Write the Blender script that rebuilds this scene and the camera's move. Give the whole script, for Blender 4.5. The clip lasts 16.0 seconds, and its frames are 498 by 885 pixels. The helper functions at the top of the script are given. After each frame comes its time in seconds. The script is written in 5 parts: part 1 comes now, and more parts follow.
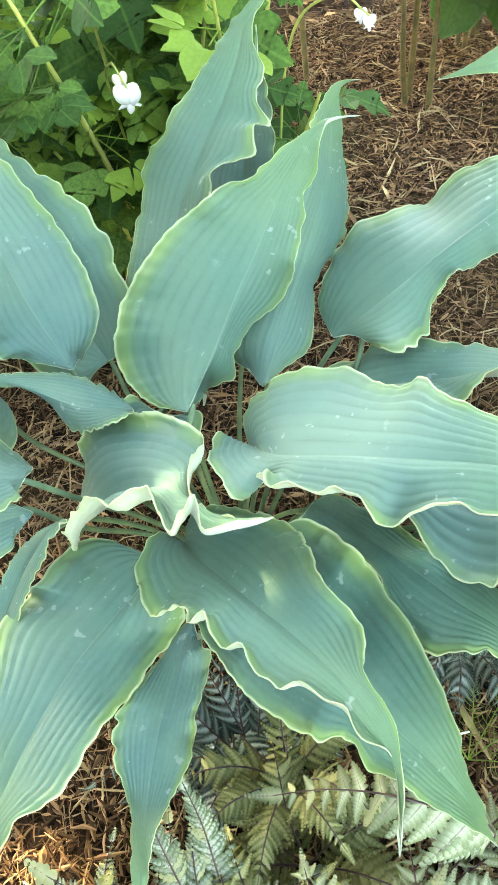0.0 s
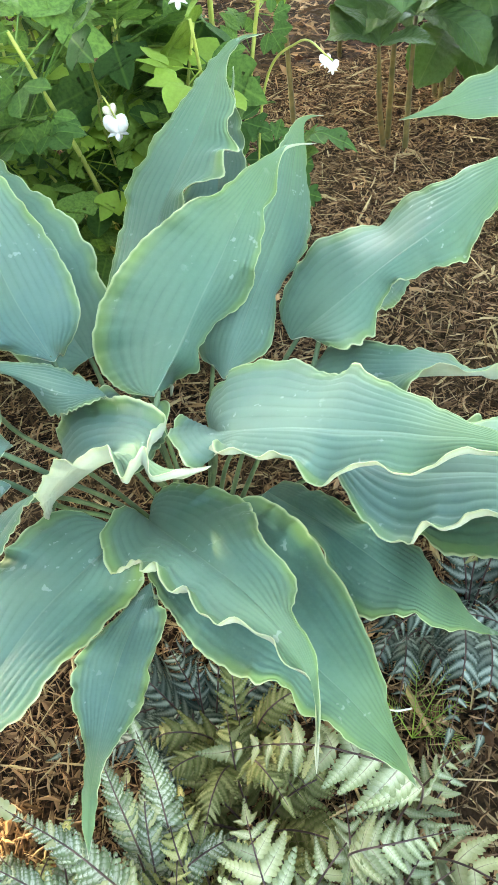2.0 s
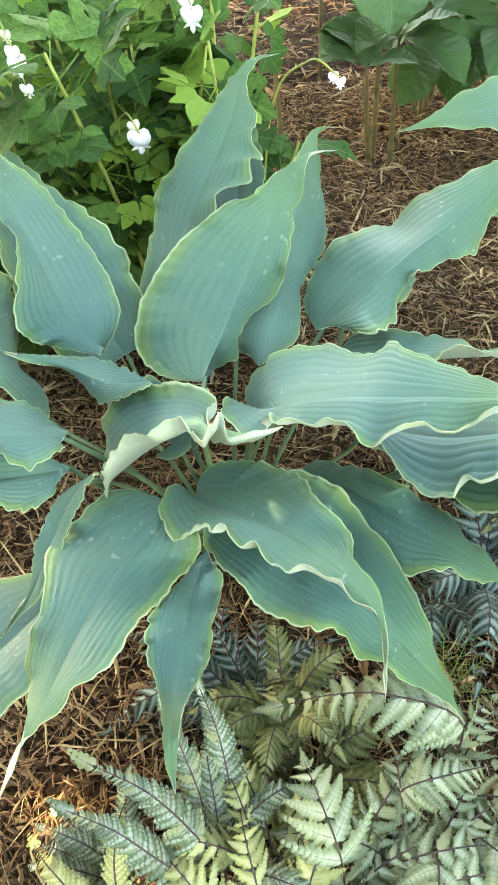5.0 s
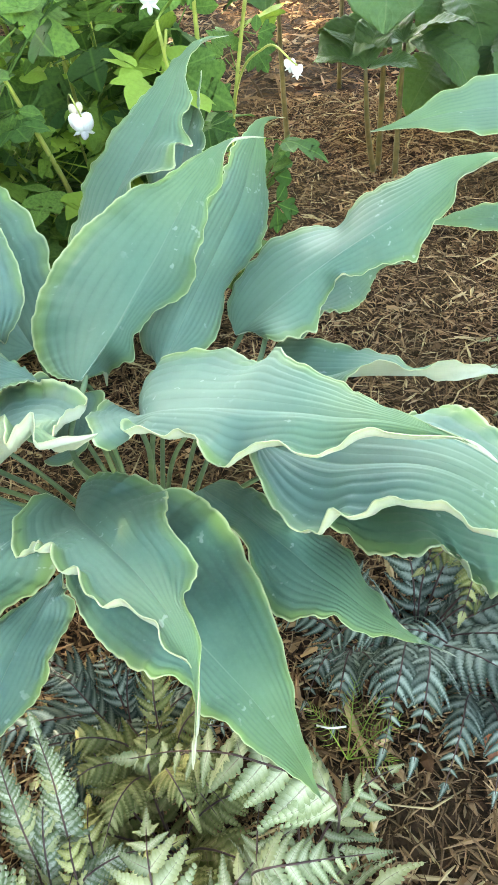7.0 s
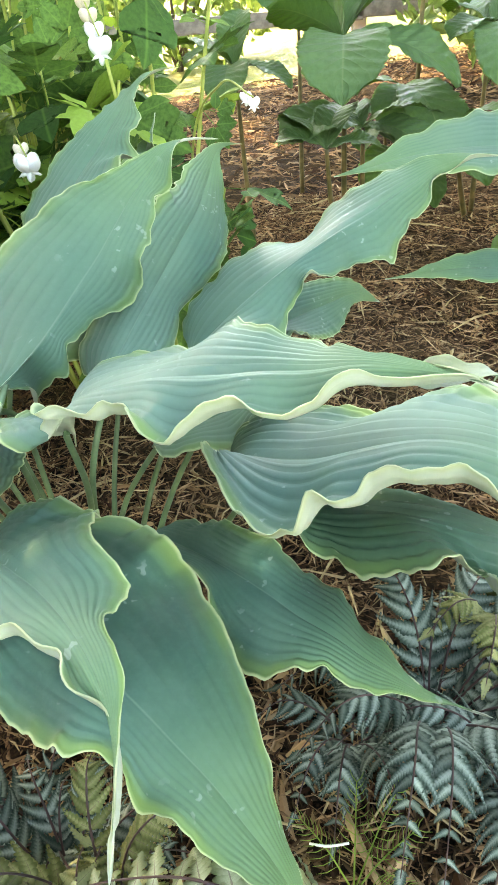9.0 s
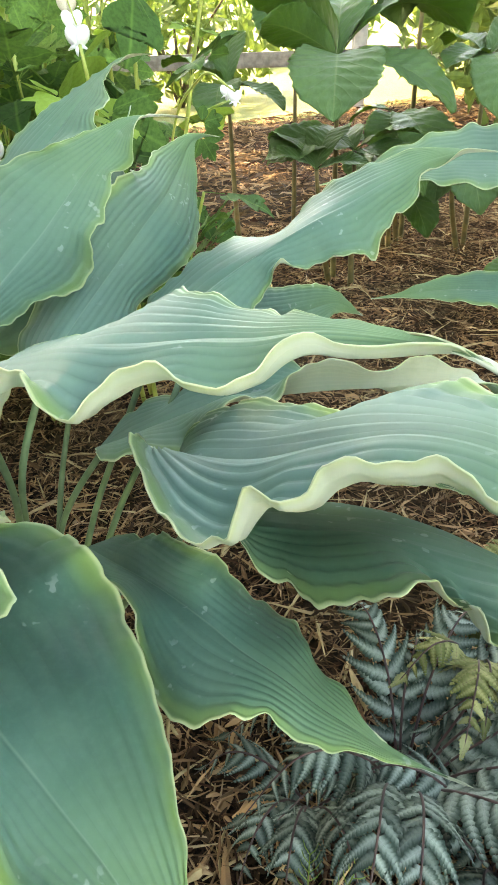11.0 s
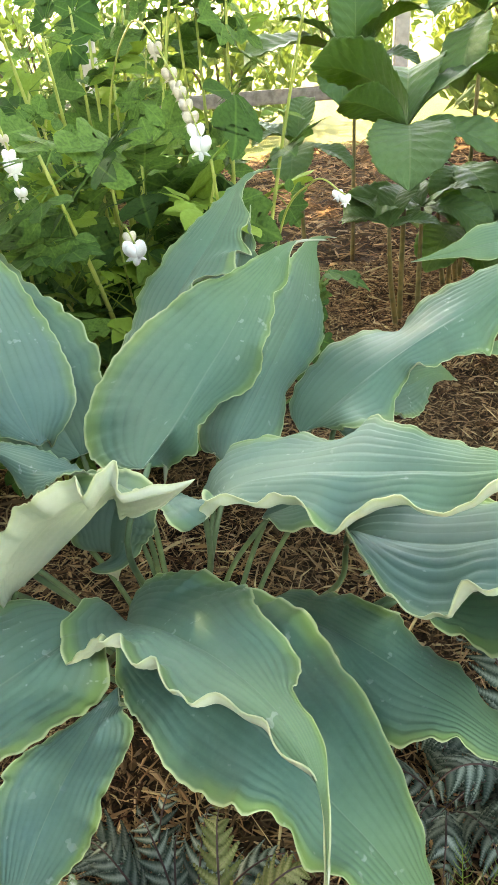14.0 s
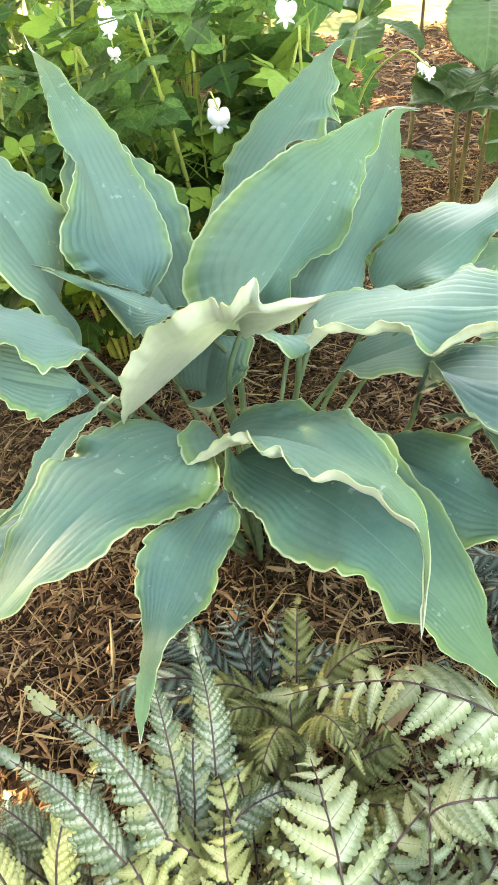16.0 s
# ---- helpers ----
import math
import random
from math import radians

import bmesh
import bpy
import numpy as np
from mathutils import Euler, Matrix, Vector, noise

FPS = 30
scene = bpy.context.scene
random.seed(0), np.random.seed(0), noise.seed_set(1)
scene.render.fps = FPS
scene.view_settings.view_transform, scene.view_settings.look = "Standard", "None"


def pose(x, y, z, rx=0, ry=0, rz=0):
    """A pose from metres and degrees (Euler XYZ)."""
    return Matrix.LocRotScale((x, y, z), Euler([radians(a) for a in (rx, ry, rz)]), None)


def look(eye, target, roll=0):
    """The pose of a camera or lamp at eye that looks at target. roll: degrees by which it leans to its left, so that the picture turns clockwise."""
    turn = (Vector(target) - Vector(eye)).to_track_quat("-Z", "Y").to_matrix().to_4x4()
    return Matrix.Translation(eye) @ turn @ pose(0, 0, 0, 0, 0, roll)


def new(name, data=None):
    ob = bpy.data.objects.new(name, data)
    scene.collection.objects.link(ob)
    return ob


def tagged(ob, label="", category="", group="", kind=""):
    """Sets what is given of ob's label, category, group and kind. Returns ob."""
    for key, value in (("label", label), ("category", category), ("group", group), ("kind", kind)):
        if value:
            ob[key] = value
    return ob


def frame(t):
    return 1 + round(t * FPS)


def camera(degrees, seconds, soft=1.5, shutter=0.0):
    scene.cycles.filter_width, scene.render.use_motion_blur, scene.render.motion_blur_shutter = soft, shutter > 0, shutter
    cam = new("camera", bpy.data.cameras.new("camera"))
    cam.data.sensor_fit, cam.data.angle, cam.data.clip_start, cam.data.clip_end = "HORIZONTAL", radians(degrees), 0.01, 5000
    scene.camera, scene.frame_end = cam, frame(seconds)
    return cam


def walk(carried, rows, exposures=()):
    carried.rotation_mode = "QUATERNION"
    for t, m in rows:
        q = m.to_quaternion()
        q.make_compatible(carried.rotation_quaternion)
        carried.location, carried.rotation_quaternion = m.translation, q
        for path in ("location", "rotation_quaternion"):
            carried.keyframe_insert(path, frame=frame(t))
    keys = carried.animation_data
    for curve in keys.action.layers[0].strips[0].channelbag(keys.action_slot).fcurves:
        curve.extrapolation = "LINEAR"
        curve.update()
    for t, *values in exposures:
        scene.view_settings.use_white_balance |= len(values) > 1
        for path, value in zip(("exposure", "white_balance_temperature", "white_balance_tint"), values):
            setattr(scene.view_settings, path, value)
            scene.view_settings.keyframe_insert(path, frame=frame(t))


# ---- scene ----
cam = camera(40.2, 16.0, 1.6)
PATH = [
    (0, (0.048, 0.13, 0.818), (-0.051, 1.326, -0.782), -9.3),
    (0.5, (0.066, 0.085, 0.818), (-0.028, 1.324, -0.749), -7.6),
    (1, (0.073, 0.073, 0.813), (0.01, 1.338, -0.735), -6.7),
    (1.5, (0.082, 0.061, 0.82), (0.036, 1.333, -0.724), -6.0),
    (2, (0.083, 0.046, 0.834), (0.005, 1.333, -0.695), -6.9),
    (2.5, (0.047, 0.037, 0.844), (-0.068, 1.336, -0.672), -7.2),
    (3, (0.009, 0.029, 0.857), (-0.093, 1.329, -0.659), -7.1),
    (3.5, (-0.008, -0.007, 0.856), (-0.035, 1.268, -0.684), -7.2),
    (3.7, (-0.015, -0.012, 0.856), (0.006, 1.279, -0.671), -5.1),
    (5.8, (0.022, -0.021, 0.857), (-0.023, 1.337, -0.611), -8.1),
    (6, (0.011, -0.013, 0.863), (-0.077, 1.357, -0.591), -7.8),
    (6.5, (0.089, 0.004, 0.828), (-0.06, 1.352, -0.642), -7.6),
    (7, (0.159, 0.029, 0.782), (0.053, 1.396, -0.674), -5.2),
    (7.5, (0.17, 0.042, 0.749), (0.01, 1.462, -0.651), -4.4),
    (8, (0.176, 0.052, 0.657), (0.048, 1.592, -0.612), -4.3),
    (8.2, (0.175, 0.057, 0.625), (0.095, 1.653, -0.578), -4.1),
    (10.3, (0.155, 0.051, 0.627), (0.15, 1.69, -0.518), -4.9),
    (10.5, (0.164, 0.066, 0.597), (0.176, 1.73, -0.513), -2.8),
    (11, (0.19, 0.101, 0.562), (0.199, 1.781, -0.522), -1.7),
    (11.5, (0.201, 0.104, 0.548), (0.223, 1.742, -0.6), -0.9),
    (12, (0.238, 0.09, 0.567), (0.311, 1.729, -0.577), -2.3),
    (12.5, (0.258, 0.051, 0.619), (0.32, 1.741, -0.448), -5.0),
    (13, (0.213, 0.04, 0.66), (0.258, 1.772, -0.34), -4.5),
    (13.5, (0.133, 0.043, 0.683), (0.083, 1.758, -0.345), -4.5),
    (14, (0.085, 0.028, 0.683), (-0.001, 1.726, -0.371), -4.6),
    (14.5, (0.047, 0.004, 0.686), (-0.021, 1.687, -0.393), -3.8),
    (15, (0.031, -0.015, 0.676), (-0.067, 1.599, -0.501), -3.9),
    (15.5, (0.027, -0.041, 0.68), (-0.092, 1.524, -0.56), -3.5),
    (16, (0.023, -0.07, 0.68), (-0.131, 1.467, -0.59), -3.2),
]
walk(cam, [(t, look(eye, target, roll)) for t, eye, target, roll in PATH], exposures=((0, 5.2, 9600, 9), (1, 5.05, 9600, 9), (2.5, 5.06, 9600, 9), (3.7, 5.08, 9600, 9), (6, 4.83, 9600, 9), (7, 5.08, 9700, 9), (8.2, 4.93, 9900, 10), (10.5, 4.82, 11000, 12), (11, 4.73, 10900, 12), (12, 4.75, 10700, 19), (12.5, 4.83, 10700, 21), (13, 4.52, 10700, 20), (13.5, 4.52, 10700, 16), (14, 4.55, 11400, 13), (14.5, 4.70, 11600, 13), (15.5, 4.90, 11400, 13), (16, 5.10, 11000, 14)))

rng = random.Random(7)

# ---- light ----
SUN_AZIMUTH, SUN_HEIGHT = -40.0, 40.0
world = bpy.data.worlds.new("sky")
scene.world = world
world.use_nodes = True
sky = world.node_tree.nodes.new("ShaderNodeTexSky")
sky.sky_type, sky.sun_disc = "NISHITA", False
sky.sun_elevation, sky.sun_rotation = radians(SUN_HEIGHT), radians(SUN_AZIMUTH)
back = world.node_tree.nodes["Background"]
back.inputs["Strength"].default_value = 0.15
world.node_tree.links.new(sky.outputs[0], back.inputs["Color"])
sun_way = Vector((math.sin(radians(SUN_AZIMUTH)) * math.cos(radians(SUN_HEIGHT)), math.cos(radians(SUN_AZIMUTH)) * math.cos(radians(SUN_HEIGHT)), math.sin(radians(SUN_HEIGHT))))
sun = new("sun", bpy.data.lights.new("sun", "SUN"))
sun.data.energy, sun.data.angle, sun.data.color = 2.0, radians(0.6), (1.0, 0.9, 0.72)
sun.matrix_world = look(sun_way * 20, (0, 0, 0))


# ---- materials ----
class Shader:
    """A small writer of node materials."""

    def __init__(self, name, rough=0.6, spec=0.4):
        self.mat = bpy.data.materials.new(name)
        self.mat.use_nodes = True
        self.nodes, self.links = self.mat.node_tree.nodes, self.mat.node_tree.links
        self.bsdf = self.nodes["Principled BSDF"]
        self.out = self.nodes["Material Output"]
        self.bsdf.inputs["Roughness"].default_value = rough
        self.bsdf.inputs["Specular IOR Level"].default_value = spec

    def put(self, socket, value):
        if isinstance(value, bpy.types.NodeSocket):
            self.links.new(value, socket)
        elif isinstance(value, tuple) and len(value) == 3 and socket.type == "RGBA":
            socket.default_value = (*value, 1)
        else:
            socket.default_value = value

    def coord(self, kind="Object"):
        return self.nodes.new("ShaderNodeTexCoord").outputs[kind]

    def noise(self, scale, detail=3.0, rough=0.55, vector=None):
        n = self.nodes.new("ShaderNodeTexNoise")
        n.inputs["Scale"].default_value, n.inputs["Detail"].default_value, n.inputs["Roughness"].default_value = scale, detail, rough
        self.put(n.inputs["Vector"], vector or self.coord())
        return n.outputs["Fac"]

    def math(self, op, a, b=0.0, clamp=False):
        n = self.nodes.new("ShaderNodeMath")
        n.operation, n.use_clamp = op, clamp
        self.put(n.inputs[0], a), self.put(n.inputs[1], b)
        return n.outputs[0]

    def span(self, value, low, high, to_low=0.0, to_high=1.0):
        n = self.nodes.new("ShaderNodeMapRange")
        n.interpolation_type = "SMOOTHSTEP"
        for k, v in zip(("Value", "From Min", "From Max", "To Min", "To Max"), (value, low, high, to_low, to_high)):
            self.put(n.inputs[k], v)
        return n.outputs[0]

    def mix(self, fac, a, b, kind="MIX"):
        n = self.nodes.new("ShaderNodeMix")
        n.data_type, n.blend_type = "RGBA", kind
        self.put(n.inputs[0], fac), self.put(n.inputs[6], a), self.put(n.inputs[7], b)
        return n.outputs[2]

    def random(self, island=False):
        if island:
            return self.nodes.new("ShaderNodeNewGeometry").outputs["Random Per Island"]
        return self.nodes.new("ShaderNodeObjectInfo").outputs["Random"]

    def uv(self):
        n = self.nodes.new("ShaderNodeSeparateXYZ")
        self.put(n.inputs[0], self.coord("UV"))
        return n.outputs[0], n.outputs[1]

    def color(self, value):
        self.put(self.bsdf.inputs["Base Color"], value)
        self.tint = value
        return self

    def bump(self, height, strength=0.3, distance=0.002):
        n = self.nodes.new("ShaderNodeBump")
        n.inputs["Strength"].default_value, n.inputs["Distance"].default_value = strength, distance
        self.put(n.inputs["Height"], height)
        self.links.new(n.outputs[0], self.bsdf.inputs["Normal"])
        return self

    def glow_through(self, fac, tint=None):
        """Light that passes through a thin leaf."""
        t = self.nodes.new("ShaderNodeBsdfTranslucent")
        self.put(t.inputs["Color"], tint or self.tint)
        m = self.nodes.new("ShaderNodeMixShader")
        m.inputs[0].default_value = fac
        self.links.new(self.bsdf.outputs[0], m.inputs[1])
        self.links.new(t.outputs[0], m.inputs[2])
        self.links.new(m.outputs[0], self.out.inputs["Surface"])
        return self


def hosta_top(name, deep, pale):
    """deep, pale: the two tones of the blade, greyer with waxy bloom, darker where shade is put in."""
    s = Shader(name, 0.5, 0.28)
    u, v = s.uv()
    a = s.math("ABSOLUTE", s.math("SUBTRACT", s.math("MULTIPLY", u, 2.0), 1.0))
    big, fine, mid = s.noise(7, 3), s.noise(240, 4), s.noise(38, 3)
    c = s.mix(s.span(big, 0.35, 0.65), deep, pale)
    c = s.mix(s.span(mid, 0.35, 0.7, 0, 0.35), c, (0.115, 0.235, 0.175))
    c = s.mix(s.span(v, 0.55, 1.0, 0.0, 0.75), c, (0.15, 0.27, 0.08))
    c = s.mix(s.math("MULTIPLY", s.span(s.random(), 0.2, 1.0), 0.45), c, (0.075, 0.185, 0.09))
    wander = s.math("ADD", a, s.math("MULTIPLY", s.math("SUBTRACT", mid, 0.5), 0.012))
    vein = s.math("POWER", s.math("ABSOLUTE", s.math("SINE", s.math("MULTIPLY", wander, 7.5 * math.pi))), 0.5)
    c = s.mix(s.math("MULTIPLY", s.math("SUBTRACT", 1.0, vein), s.span(s.noise(18, 2), 0.3, 0.7, 0.15, 0.75)), c, (0.03, 0.088, 0.066))
    c = s.mix(s.span(a, 0.0, 0.022, 0.45, 0.0), c, (0.24, 0.36, 0.26))
    c = s.mix(s.span(fine, 0.4, 0.75, 0, 0.16), c, (0.17, 0.29, 0.235))
    c = s.mix(s.math("MULTIPLY", s.span(a, 0.72, 0.97), s.span(s.noise(13, 3), 0.35, 0.65, 0.25, 0.95)), c, (0.165, 0.28, 0.07))
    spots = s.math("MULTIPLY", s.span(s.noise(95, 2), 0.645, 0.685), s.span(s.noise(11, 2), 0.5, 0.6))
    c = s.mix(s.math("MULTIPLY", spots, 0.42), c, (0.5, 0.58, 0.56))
    c = s.mix(s.span(a, 0.955, 0.99), c, (0.47, 0.55, 0.3))
    s.color(c)
    s.put(s.bsdf.inputs["Roughness"], s.math("ADD", s.span(fine, 0.3, 0.7, 0.46, 0.58), s.span(big, 0.3, 0.7, -0.04, 0.06)))
    s.bsdf.inputs["Sheen Weight"].default_value = 0.08
    s.bsdf.inputs["Sheen Roughness"].default_value = 0.5
    s.bsdf.inputs["Sheen Tint"].default_value = (0.85, 0.95, 0.95, 1)
    s.bump(s.math("ADD", s.math("MULTIPLY", vein, 0.5), s.math("ADD", s.math("MULTIPLY", fine, 0.3), s.math("MULTIPLY", mid, 0.8))), 0.3, 0.0015)
    return s.glow_through(0.26, (0.32, 0.5, 0.42)).mat


def hosta_under():
    s = Shader("hosta_leaf_underside", 0.6, 0.25)
    u, v = s.uv()
    a = s.math("ABSOLUTE", s.math("SUBTRACT", s.math("MULTIPLY", u, 2.0), 1.0))
    fine = s.noise(90, 4)
    c = s.mix(s.span(s.noise(14, 3), 0.35, 0.65), (0.5, 0.55, 0.46), (0.6, 0.64, 0.54))
    vein = s.math("POWER", s.math("ABSOLUTE", s.math("SINE", s.math("MULTIPLY", a, 7.5 * math.pi))), 0.3)
    c = s.mix(s.math("MULTIPLY", s.math("SUBTRACT", 1.0, vein), 0.5), c, (0.7, 0.7, 0.55))
    c = s.mix(s.span(fine, 0.45, 0.75, 0, 0.3), c, (0.34, 0.42, 0.3))
    c = s.mix(s.span(a, 0.955, 0.985), c, (0.52, 0.57, 0.36))
    s.color(c).bump(s.math("ADD", vein, s.math("MULTIPLY", fine, 0.5)), 0.3, 0.001)
    return s.glow_through(0.4, (0.62, 0.7, 0.54)).mat


def leafy(name, dark, light, rough=0.5, through_fac=0.2, scale=30, yellow=None):
    s = Shader(name, rough, 0.2)
    u, v = s.uv()
    c = s.mix(s.random(), dark, light)
    c = s.mix(s.span(s.noise(scale, 3), 0.35, 0.7, 0, 0.5), c, tuple(0.6 * x for x in dark))
    side = s.math("ABSOLUTE", s.math("SUBTRACT", u, 0.5))
    c = s.mix(s.span(side, 0.0, 0.03, 0.25, 0.0), c, tuple(min(1, 1.3 * x) for x in light))
    if yellow:
        c = s.mix(s.span(s.random(), 0.72, 1.0, 0, 0.75), c, yellow)
    s.color(c).bump(s.noise(scale * 6, 3), 0.25, 0.0015)
    return s.glow_through(through_fac).mat


def rodgersia_skin():
    s = Shader("rodgersia_leaf", 0.5, 0.35)
    u, v = s.uv()
    side = s.math("ABSOLUTE", s.math("SUBTRACT", u, 0.5))
    slant = s.math("SUBTRACT", v, s.math("MULTIPLY", side, 0.55))
    ribs = s.math("POWER", s.math("ABSOLUTE", s.math("SINE", s.math("MULTIPLY", slant, 11 * math.pi))), 0.4)
    c = s.mix(s.random(), (0.04, 0.11, 0.035), (0.11, 0.21, 0.075))
    c = s.mix(s.span(s.noise(25, 4), 0.35, 0.7, 0, 0.5), c, (0.03, 0.08, 0.028))
    c = s.mix(s.math("MULTIPLY", s.math("SUBTRACT", 1.0, ribs), 0.4), c, (0.12, 0.2, 0.06))
    c = s.mix(s.span(side, 0.0, 0.02, 0.6, 0.0), c, (0.2, 0.28, 0.1))
    s.color(c).bump(s.math("ADD", ribs, s.math("MULTIPLY", s.noise(200, 3), 0.3)), 0.5, 0.003)
    return s.glow_through(0.35, (0.2, 0.36, 0.06)).mat


def fern_skin(name, silver, green, tip, yellow=0.0, rib=0.55):
    s = Shader(name, 0.6, 0.15)
    u, v = s.uv()
    side = s.math("MULTIPLY", s.math("ABSOLUTE", s.math("SUBTRACT", u, 0.5)), 2.0)
    r = s.random()
    out = s.math("ADD", side, s.math("MULTIPLY", v, 0.4))
    c = s.mix(s.span(s.math("ADD", out, s.math("MULTIPLY", s.noise(35, 3), 0.3)), 0.3, 1.1), silver, green)
    c = s.mix(s.span(s.noise(60, 3), 0.4, 0.7, 0, 0.4), c, tip)
    c = s.mix(s.span(s.math("FRACT", s.math("MULTIPLY", r, 7.0)), 0.2, 1.0, 0.0, 0.65), c, tuple(0.7 * x for x in green))
    # Some feathers turn yellow at random, a sunlit tint put into the colour.
    if yellow:
        c = s.mix(s.span(r, 1.0 - yellow, 1.0, 0.0, 0.5), c, (0.45, 0.45, 0.22))
    c = s.mix(s.span(side, 0.01, 0.06, rib, 0.0), c, (0.14, 0.07, 0.08))
    s.color(c).bump(s.noise(400, 3), 0.2, 0.0008)
    return s.glow_through(0.15).mat


def stalk(name, low, high, rough=0.5):
    s = Shader(name, rough, 0.35)
    c = s.mix(s.span(s.noise(40, 3), 0.3, 0.7), low, high)
    s.color(s.mix(s.span(s.noise(300, 2), 0.5, 0.8, 0, 0.3), c, tuple(0.6 * x for x in low)))
    return s.mat


def mulch_skin(island):
    s = Shader("shredded_mulch" if island else "gap_shaded_mulch_bed", 0.9, 0.06)
    fine, big = s.noise(120 if not island else 60, 5, 0.65), s.noise(3.5, 3)
    if island:
        r = s.random(True)
        c = s.mix(s.math("POWER", r, 1.6), (0.018, 0.009, 0.006), (0.5, 0.3, 0.16))
        c = s.mix(s.span(s.math("FRACT", s.math("MULTIPLY", r, 37.0)), 0.78, 1.0, 0.0, 0.7), c, (0.55, 0.38, 0.23))
        c = s.mix(s.span(s.math("FRACT", s.math("MULTIPLY", r, 91.0)), 0.6, 0.9, 0.0, 0.6), c, (0.06, 0.02, 0.011))
        c = s.mix(s.span(big, 0.4, 0.65, 0.0, 0.45), c, (0.06, 0.045, 0.022))
    else:
        # Near-black bed: the shade in gaps between slivers is put into its colour.
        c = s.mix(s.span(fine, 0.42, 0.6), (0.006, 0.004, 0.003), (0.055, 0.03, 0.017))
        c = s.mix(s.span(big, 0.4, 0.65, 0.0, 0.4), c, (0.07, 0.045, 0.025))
    s.color(c).bump(fine, 0.6, 0.006)
    return s.mat


def plain(name, low, high, rough=0.6, scale=30, spec=0.3):
    s = Shader(name, rough, spec)
    s.color(s.mix(s.span(s.noise(scale, 4), 0.3, 0.7), low, high)).bump(s.noise(scale * 5, 3), 0.3, 0.002)
    return s.mat


def lawn_skin():
    s = Shader("far_lawn", 0.8, 0.2)
    c = s.mix(s.span(s.noise(1.2, 4), 0.35, 0.65), (0.08, 0.11, 0.022), (0.16, 0.16, 0.045))
    c = s.mix(s.span(s.noise(40, 3), 0.4, 0.7, 0, 0.6), c, (0.1, 0.13, 0.03))
    s.color(c).bump(s.noise(80, 3), 0.5, 0.02)
    return s.mat


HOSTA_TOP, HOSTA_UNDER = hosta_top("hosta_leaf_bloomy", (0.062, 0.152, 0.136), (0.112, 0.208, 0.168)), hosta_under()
# Darker copy for low leaves: shade from upper ones put into a deeper green.
HOSTA_OLD_SHADED = hosta_top("hosta_leaf_old_shaded", (0.026, 0.1, 0.078), (0.048, 0.142, 0.1))
PETIOLE = stalk("hosta_petiole", (0.07, 0.13, 0.07), (0.13, 0.21, 0.11))
BLEEDER = leafy("bleeding_heart_leaf", (0.032, 0.1, 0.024), (0.16, 0.31, 0.065), 0.7, 0.32, 30, (0.26, 0.4, 0.05))
BLEEDER_STEM = stalk("bleeding_heart_stem", (0.27, 0.33, 0.07), (0.4, 0.45, 0.12))
PETAL = plain("white_petal", (0.72, 0.72, 0.68), (0.84, 0.84, 0.82), 0.5, 60)
FADED = plain("faded_petal", (0.5, 0.42, 0.3), (0.68, 0.62, 0.5), 0.6, 80)
ROD = rodgersia_skin()
ROD_STEM = stalk("rodgersia_stem", (0.09, 0.085, 0.035), (0.19, 0.14, 0.06))
FERN_PALE = fern_skin("pale_fern", (0.48, 0.53, 0.37), (0.17, 0.22, 0.11), (0.29, 0.34, 0.19), 0.3)
FERN_BRONZE = fern_skin("bronze_fern", (0.34, 0.36, 0.16), (0.11, 0.14, 0.045), (0.2, 0.15, 0.06), 0.25)
# Yellow tones stand in for sunlight falling on the front ferns.
FERN_SUN_TINTED = fern_skin("sun_tinted_fern", (0.62, 0.6, 0.3), (0.28, 0.3, 0.1), (0.44, 0.43, 0.16), 0.5)
FERN_FINE = fern_skin("grey_fern", (0.46, 0.5, 0.42), (0.1, 0.15, 0.075), (0.18, 0.24, 0.12), 0.2)
FERN_DARK = fern_skin("silver_fern", (0.35, 0.43, 0.37), (0.035, 0.066, 0.05), (0.09, 0.14, 0.105), 0.0, 0.1)
FERN_STALK = stalk("fern_rachis", (0.05, 0.03, 0.03), (0.1, 0.055, 0.05))
MULCH, BED = mulch_skin(True), mulch_skin(False)
LAWN = lawn_skin()
BARK = plain("rough_bark", (0.04, 0.03, 0.02), (0.11, 0.085, 0.06), 0.9, 18)
PALE_WOOD = plain("pale_post", (0.42, 0.38, 0.34), (0.58, 0.54, 0.49), 0.8, 20)
OLD_WOOD = plain("weathered_wood", (0.16, 0.14, 0.12), (0.3, 0.27, 0.23), 0.85, 25)
CANOPY = leafy("tree_leaf", (0.035, 0.085, 0.025), (0.07, 0.14, 0.035), 0.5, 0.12)
SHRUB = leafy("shrub_leaf", (0.06, 0.12, 0.03), (0.16, 0.22, 0.05), 0.55, 0.3)


# ---- builders ----
def mesh_from(name, verts, faces, mats, slots=None, uvs=None, smooth=True):
    me = bpy.data.meshes.new(name)
    me.from_pydata(np.asarray(verts).tolist(), [], faces)
    for m in mats if isinstance(mats, (list, tuple)) else [mats]:
        me.materials.append(m)
    if slots is not None:
        me.polygons.foreach_set("material_index", slots)
    me.polygons.foreach_set("use_smooth", [smooth] * len(me.polygons))
    if uvs is not None:
        layer = me.uv_layers.new(name="UVMap")
        loops = np.empty(len(me.loops), dtype=np.int32)
        me.loops.foreach_get("vertex_index", loops)
        layer.data.foreach_set("uv", np.asarray(uvs, dtype=np.float32)[loops].ravel())
    me.update()
    return me


